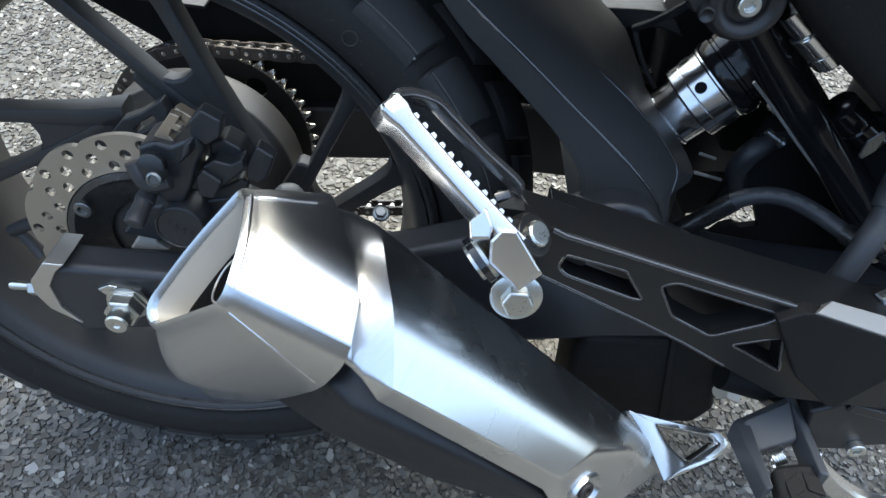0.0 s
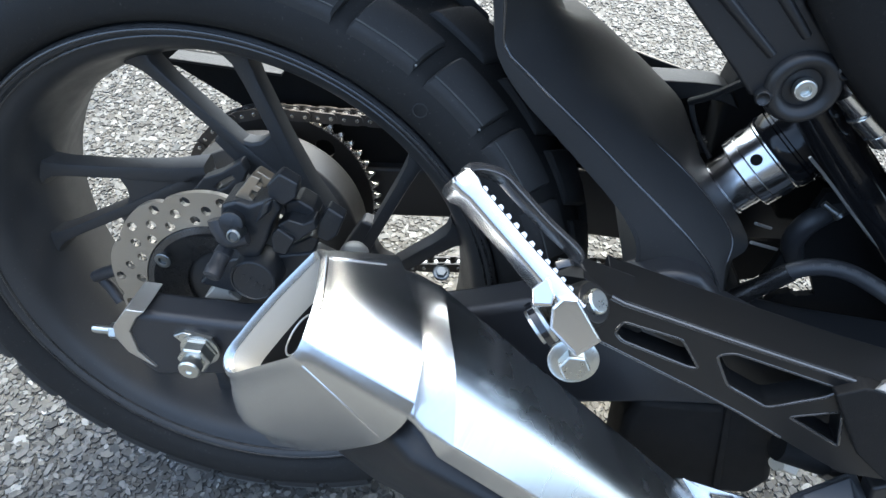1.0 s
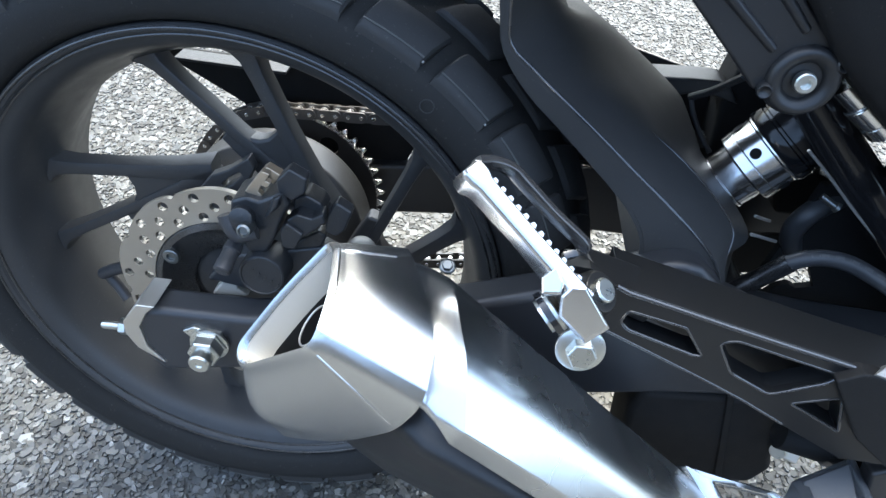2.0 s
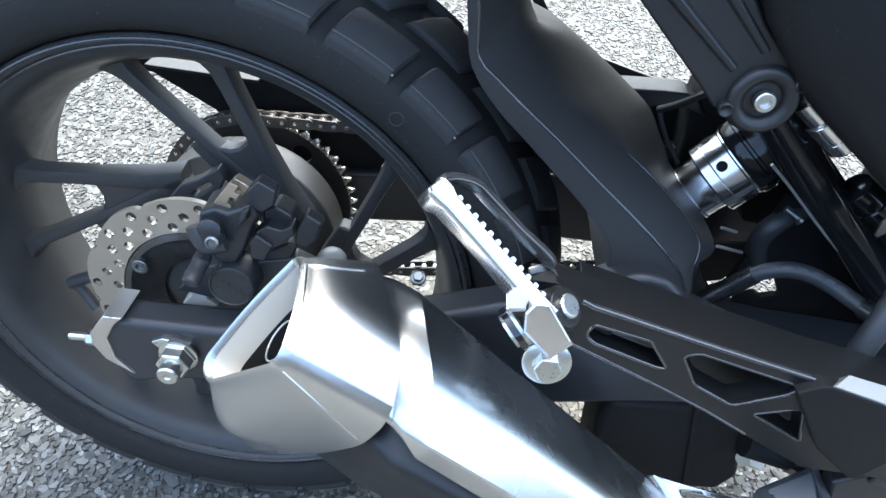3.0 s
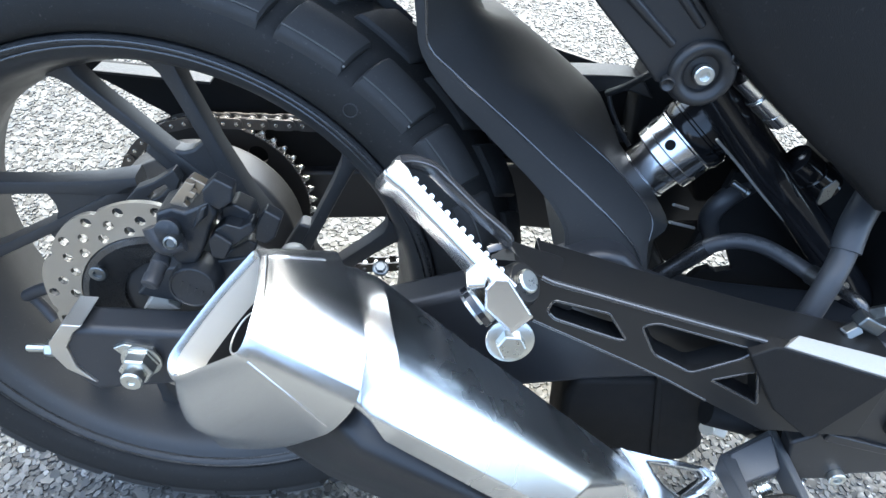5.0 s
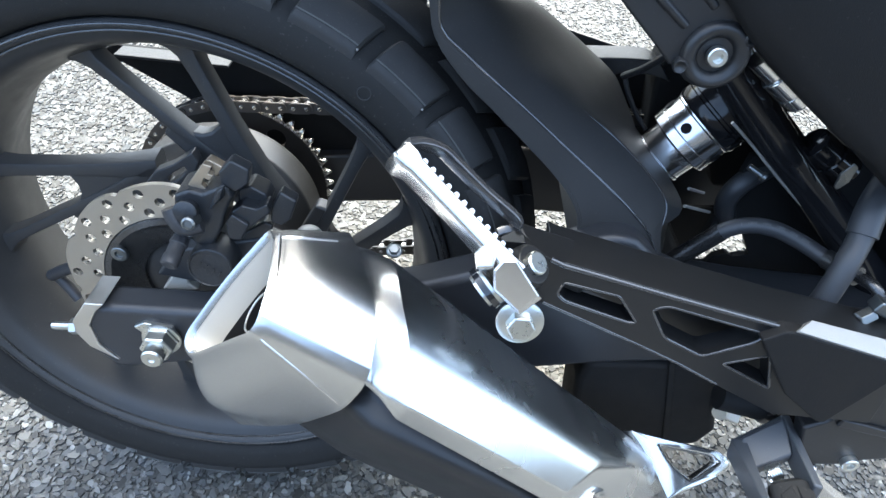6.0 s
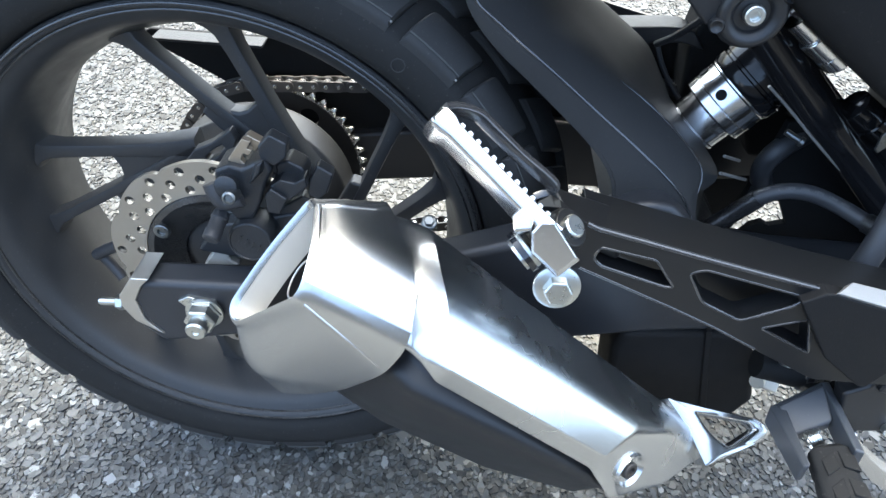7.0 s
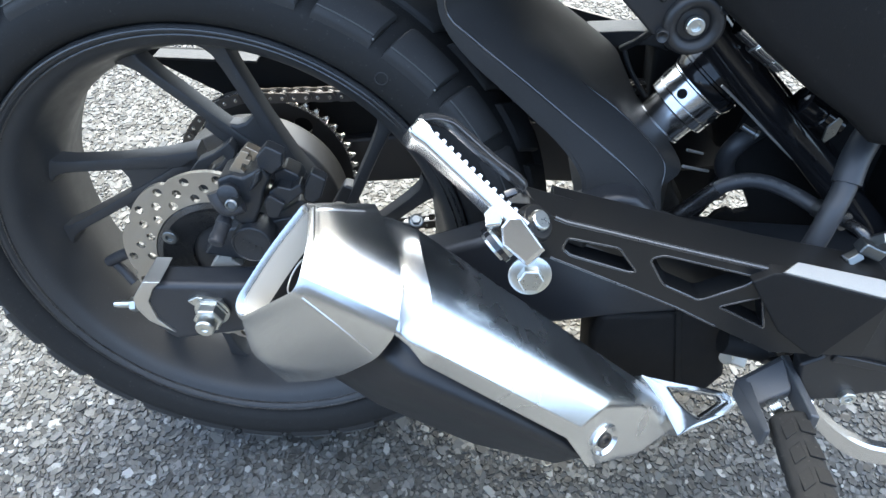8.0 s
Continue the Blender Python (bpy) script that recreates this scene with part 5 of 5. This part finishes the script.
part("pale_line", tube([(0.4195, -0.070, 0.5021), (0.4389, -0.070, 0.4860), (0.4715, -0.070, 0.4571), (0.5034, -0.070, 0.4307), (0.5380, -0.070, 0.4025)], 0.0011, 8), STRIP, tubes, "thin pale line along the tube")
part("second_tube", tube([(0.3950, -0.045, 0.5689), (0.4199, -0.045, 0.5422), (0.4467, -0.045, 0.5113), (0.4846, -0.045, 0.4760), (0.5251, -0.045, 0.4372), (0.5748, -0.045, 0.3920)], 0.0092, 20), FRAME, tubes)
part("rubber_mount", turned((0.4880, -0.060, 0.4870), (0.843, 0.0, -0.538), [(0, 0.0100), (0.0015, 0.0125), (0.0180, 0.0125), (0.0190, 0.0108), (0.0220, 0.0108), (0.0230, 0.0122), (0.0420, 0.0122), (0.0440, 0.0100)], 28), FRAME, tubes)
part("small_pin", turned((0.4570, -0.0560, 0.4566), (0.85, -0.35, -0.40), [(-0.006, 0.0026), (0.006, 0.0026), (0.0064, 0.0040), (0.0090, 0.0040), (0.0094, 0.0030)], 14), BANJO, tubes)
spacer = part("link_spacer", turned((0.4251, -0.080, 0.5484), (0.8135, 0.0, -0.5814), [(-0.010, 0.0085), (0.0080, 0.0085), (0.0085, 0.0105), (0.0090, 0.0110), (0.0240, 0.0110), (0.0245, 0.0098), (0.0262, 0.0098), (0.0268, 0.0108), (0.0360, 0.0108), (0.0365, 0.0092), (0.0385, 0.0088)], 32), CHROME, bike, "chromed spacer beside the frame tube", angle=40)
part("lower_clip", slab([(0.5041, 0.4632), (0.5041, 0.4746), (0.5110, 0.4833), (0.5149, 0.4803), (0.5134, 0.4679), (0.5070, 0.4605)], -0.084, -0.082), BANJO, spacer, bevel=0.0008)

engine = part("engine", box((0.740, 0.010, 0.420), (0.280, 0.240, 0.340)), SOOT_SHADE, bike, "black engine casing deep behind the frame", bevel=0.03, seg=4)
# dark slab added for the deep shade behind the frame
part("shade_wall", slab([(0.412, 0.372), (0.405, 0.470), (0.420, 0.560), (0.560, 0.640), (0.560, 0.480), (0.520, 0.470), (0.516, 0.412), (0.545, 0.400), (0.545, 0.362), (0.492, 0.362), (0.480, 0.392), (0.470, 0.395), (0.440, 0.372)], 0.075, 0.120), SOOT_SHADE, engine, bevel=0.006)
part("case_rear", holed([(0.435, 0.280), (0.435, 0.345), (0.452, 0.356), (0.470, 0.450), (0.660, 0.480), (0.660, 0.260)], [[(0.452, 0.338), (0.462, 0.358), (0.476, 0.372), (0.488, 0.373), (0.501, 0.350), (0.487, 0.346), (0.480, 0.350), (0.470, 0.345), (0.464, 0.336)]], -0.020, -0.012), SOOT_SHADE, engine, bevel=0.001)
# another added dark slab, shade below the gap
part("shade_slab", slab([(0.4343, 0.3324), (0.5089, 0.3377), (0.5138, 0.3107), (0.4948, 0.2894), (0.4505, 0.2769)], 0.076, 0.082), SOOT_SHADE, engine)
part("linkage", box((0.425, 0.010, 0.322), (0.050, 0.090, 0.036), Matrix.Rotation(radians(-12), 4, "Y")), SOOT_SHADE, engine, bevel=0.008)
chamber = part("exhaust_chamber", slab([(0.338, 0.290), (0.345, 0.312), (0.440, 0.318), (0.452, 0.310), (0.474, 0.235), (0.462, 0.212), (0.345, 0.205)], -0.132, -0.075), SOOT_SHADE, bike, "black exhaust chamber under the engine", bevel=0.010, seg=3)
part("seam", slab([(0.408, 0.320), (0.413, 0.320), (0.436, 0.215), (0.430, 0.214)], -0.1345, -0.130), SOOT_SHADE, chamber, bevel=0.001)
part("pivot_tube", tube([(0.448, -0.150, 0.304), (0.470, -0.152, 0.300), (0.515, -0.156, 0.292)], 0.0120, 16), SOOT_SHADE, chamber)
part("pivot_block", box((0.492, -0.150, 0.300), (0.022, 0.030, 0.030), Matrix.Rotation(radians(20), 4, "Y")), SATIN, chamber, bevel=0.004)
part("clevis", box((0.477, -0.132, 0.2590), (0.016, 0.012, 0.010), Matrix.Rotation(radians(25), 4, "Y") @ Matrix.Rotation(radians(-35), 4, "X")), INNER, chamber, "dull steel clevis", bevel=0.002)
part("clevis_arm", tube([(0.466, -0.125, 0.278), (0.480, -0.128, 0.281), (0.500, -0.130, 0.280), (0.520, -0.130, 0.285)], 0.0075, 12), SATIN, chamber)
part("linkage_bolt", turned((0.4847, -0.130, 0.2857), (0.1, -0.8, 0.6), [(0, 0.008), (0.010, 0.008), (0.011, 0.0065)], 6), ZINC, engine, bevel=0.0005)
for p in ((0.4635, -0.165, 0.3213), (0.4886, -0.165, 0.3105)):
    part("case_bolt", turned(p, (0.0, -0.8, 0.6), [(-0.010, 0.0042), (0.0, 0.0042), (0.0010, 0.0036), (0.0012, 0.0)], 12), ZINC, engine)
part("linkage_washer", turned((0.466, -0.136, 0.268), (-0.6, -0.7, 0.3), [(0, 0.006), (0.006, 0.006)], 16), ZINC, engine)

# ---- hoses ----
hose_line = [(0.3999, -0.0840, 0.3809), (0.4190, -0.0840, 0.4003), (0.4333, -0.0870, 0.4188), (0.4496, -0.0900, 0.4282), (0.4679, -0.0940, 0.4292), (0.4864, -0.1020, 0.4247), (0.5003, -0.1180, 0.4221)]
hose = part("brake_hose", tube(hose_line, 0.0062, 16), HOSE, bike, "black rubber brake hose with pale print")
part("sleeve", tube(hose_line[:3], 0.0072, 16), SATIN, hose)
hose_fine = smooth_path(hose_line, 12)
for k in range(33, 66):
    if k % 6 in (4, 5):
        continue
    p, d = hose_fine[k], (hose_fine[k + 1] - hose_fine[k - 1]).normalized()
    up = (V(-0.1, -0.62, 0.78) - d * d.dot(V(-0.1, -0.62, 0.78))).normalized()
    side_ = d.cross(up)
    m = Matrix((d, side_, up)).transposed().to_4x4()
    part("print_bar", box(p + up * 0.0061, (0.0010 + 0.0006 * (k % 3), 0.0016 + 0.0006 * (k % 2), 0.0002), m), PRINT, hose)
fit_a, fit_b = V(0.5003, -0.1180, 0.4221), V(0.5111, -0.1420, 0.4258)
ferrule = part("hose_ferrule", tube([fit_a, fit_b], 0.0074, 16, smooth=False), SATIN, bike, "dark crimped hose end")
part("hose_pipe", tube([fit_b, (0.5165, -0.1550, 0.4270), (0.5230, -0.163, 0.4180)], 0.0042, 12), SATIN, ferrule)
banjo = part("banjo_fitting", box((0.5215, -0.166, 0.4190), (0.020, 0.012, 0.010), Matrix.Rotation(radians(25), 4, "Y")), BANJO, bike, "zinc plated banjo fitting", bevel=0.002)
part("banjo_bolt", turned((0.5290, -0.166, 0.4265), (0.35, -0.55, 0.75), [(-0.008, 0.0075), (0.005, 0.0075), (0.006, 0.0062)], 6), BANJO, banjo, bevel=0.0006)
part("bleed_screw", turned((0.5110, -0.168, 0.4130), (-0.8, -0.3, -0.3), [(-0.004, 0.0058), (0.008, 0.0058), (0.009, 0.0045)], 6), BANJO, banjo, bevel=0.0005)
part("drain_tube", tube([(0.4860, -0.1480, 0.3882), (0.4889, -0.1510, 0.4114), (0.495, -0.146, 0.436), (0.503, -0.136, 0.452), (0.510, -0.124, 0.470), (0.530, -0.100, 0.490)], 0.0085, 16), HOSE, bike, "fat black rubber tube entering the bracket")
part("tube_sleeve", tube([(0.5045, -0.134, 0.455), (0.511, -0.122, 0.472), (0.530, -0.100, 0.492)], 0.0105, 16), HOSE, bike, "thicker rubber sleeve round the tube")
part("loop_hose", tube([(0.470, -0.015, 0.385), (0.462, -0.02, 0.405), (0.470, -0.02, 0.425), (0.500, -0.01, 0.440), (0.540, 0.0, 0.440)], 0.0090, 14), HOSE, bike, "black rubber hose behind the frame")

# ---- brake caliper ----
cal = part("brake_caliper", slab([(0.0203, 0.4177), (0.0226, 0.4343), (0.0345, 0.4395), (0.0437, 0.4368), (0.0542, 0.4423), (0.0621, 0.4469), (0.0658, 0.4359), (0.0599, 0.4245), (0.0535, 0.4063), (0.0460, 0.3910), (0.0329, 0.3891), (0.0257, 0.4008)], -0.112, -0.080), CALIPER, bike, "black single piston brake caliper with worn paint", bevel=0.003, seg=3)
part("facet_block", slab([(0.0576, 0.4558), (0.0670, 0.4663), (0.0796, 0.4593), (0.0776, 0.4477), (0.0679, 0.4398), (0.0578, 0.4467)], -0.112, -0.100), CALIPER, cal, bevel=0.0018)
part("ridge", loft([[V(*q) for q in [(0.0541, -0.1120, 0.4418), (0.0621, -0.1120, 0.4469), (0.0597, -0.1120, 0.4360), (0.0461, -0.1120, 0.4219)]], [V(*q) for q in [(0.0592, -0.1240, 0.4482), (0.0644, -0.1240, 0.4521), (0.0604, -0.1240, 0.4410), (0.0536, -0.1240, 0.4332)]]]), CALIPER, cal, bevel=0.0015)
part("pad_carrier", slab([(0.0213, 0.4300), (0.0317, 0.4372), (0.0417, 0.4339), (0.0409, 0.4242), (0.0311, 0.4158), (0.0201, 0.4192)], -0.104, -0.082), CALIPER, cal, bevel=0.0015)
part("rear_arm", slab([(0.0647, 0.4331), (0.0743, 0.4374), (0.0851, 0.4312), (0.0884, 0.4235), (0.0783, 0.4161), (0.0636, 0.4194)], -0.098, -0.078), CALIPER, cal, bevel=0.0020)
part("rear_block", slab([(0.0901, 0.4236), (0.0976, 0.4379), (0.1095, 0.4304), (0.1035, 0.4134), (0.0970, 0.4070), (0.0882, 0.4106)], -0.104, -0.092), CALIPER, cal, bevel=0.0020)
part("rear_step", slab([(0.0701, 0.4276), (0.0804, 0.4252), (0.0891, 0.4304), (0.0907, 0.4228), (0.0769, 0.4102), (0.0640, 0.4014), (0.0619, 0.4214)], -0.110, -0.096), CALIPER, cal, bevel=0.0015)
part("side_step", slab([(0.0578, 0.4150), (0.0632, 0.4218), (0.0751, 0.4129), (0.0679, 0.3983), (0.0580, 0.3998)], -0.114, -0.096), CALIPER, cal, bevel=0.0015)
part("bracket_web", slab([(0.0480, 0.3861), (0.0627, 0.3912), (0.0816, 0.4047), (0.0881, 0.4009), (0.0787, 0.3790), (0.0525, 0.3688)], -0.096, -0.084), CALIPER, cal, bevel=0.0020)
part("piston_housing", turned((0.0429, -0.1180, 0.3745), (0, -1, 0.12), [(-0.024, 0.0180), (0.0, 0.0180), (0.0022, 0.0170), (0.0026, 0.0158), (0.0016, 0.0152), (0.0016, 0)], 44), CALIPER, cal)
part("slider_boot", turned((0.0224, -0.1120, 0.3965), (-0.1790, -0.8854, -0.4289), [(0, 0.0062), (0.0062, 0.0070), (0.0070, 0.0062), (0.0154, 0.0062), (0.0164, 0.0068), (0.0236, 0.0066), (0.0248, 0.0050)], 20), HOSE, cal)
part("pad_spring", slab([(0.0320, 0.4400), (0.0454, 0.4584), (0.0514, 0.4563), (0.0479, 0.4507), (0.0513, 0.4490), (0.0482, 0.4448), (0.0445, 0.4465), (0.0419, 0.4408), (0.0446, 0.4376), (0.0409, 0.4351)], -0.106, -0.100), PAD, cal, "dull brass pad spring plate", bevel=0.0006)
part("spring_top", slab([(0.0430, 0.4542), (0.0472, 0.4580), (0.0571, 0.4521), (0.0509, 0.4435), (0.0476, 0.4476), (0.0490, 0.4517)], -0.099, -0.090), PAD, cal, bevel=0.0010)
part("pad_pin", turned((0.0370, -0.1260, 0.4213), (0, -1, 0.3), [(-0.01, 0.0050), (0.004, 0.0050), (0.005, 0.0036), (0.003, 0.0028), (0.003, 0)], 16), BANJO, cal, "bright pad pin head")
part("pin_lug", turned((0.0321, -0.1180, 0.4253), (0.1, -1, 0.25), [(-0.012, 0.0085), (0.003, 0.0085), (0.004, 0.0070)], 20), CALIPER, cal)
part("bellows", tube([(0.0202, -0.1180, 0.4266), (0.0233, -0.1200, 0.4184), (0.0292, -0.1200, 0.4108), (0.0423, -0.1180, 0.4140)], 0.0055, 12), HOSE, cal)
for k in range(5):
    part("emboss_bar", box(V(0.0357, -0.1205, 0.3782) + V(0.0048, -0.0004, -0.0026) * k, (0.0010, 0.0008, 0.0058), Matrix.Rotation(radians(28), 4, "Y")), CALIPER, cal)
part("torque_plate", slab([(-0.0117, 0.3259), (0.0077, 0.3534), (0.0129, 0.3466), (0.0116, 0.3346), (0.0198, 0.3277)], -0.094, -0.080), LINER, cal, "pale unpainted lug", bevel=0.002)
part("bleed_cap", turned((0.1105, -0.0790, 0.3640), (0.06, -0.10, 1.0), [(0, 0.0118), (0.0150, 0.0118), (0.0200, 0.0112), (0.0232, 0.0092), (0.0250, 0.0055), (0.0254, 0)], 28), STRIP, cal, "dull grey domed cap", angle=60)
part("caliper_mount", slab([(-0.012, 0.345), (0.008, 0.372), (0.085, 0.392), (0.125, 0.372), (0.110, 0.352), (0.030, 0.338)], -0.098, -0.082), CALIPER, cal, bevel=0.003)
# end of a wheel spoke, added as a plate under the caliper
part("spoke_eye", holed([(-0.036, 0.390), (-0.0235, 0.405), (-0.008, 0.4125), (0.0098, 0.4255), (0.0140, 0.4155), (0.0045, 0.3950), (-0.0116, 0.3845)], [[(-0.0157, 0.3979), (-0.0091, 0.4043), (0.0012, 0.4111), (0.0032, 0.4076), (-0.0049, 0.3994), (-0.0128, 0.3945)]], -0.036, -0.024), WHEEL, cal, "grey end of a wheel spoke with an oval eye", bevel=0.0015)
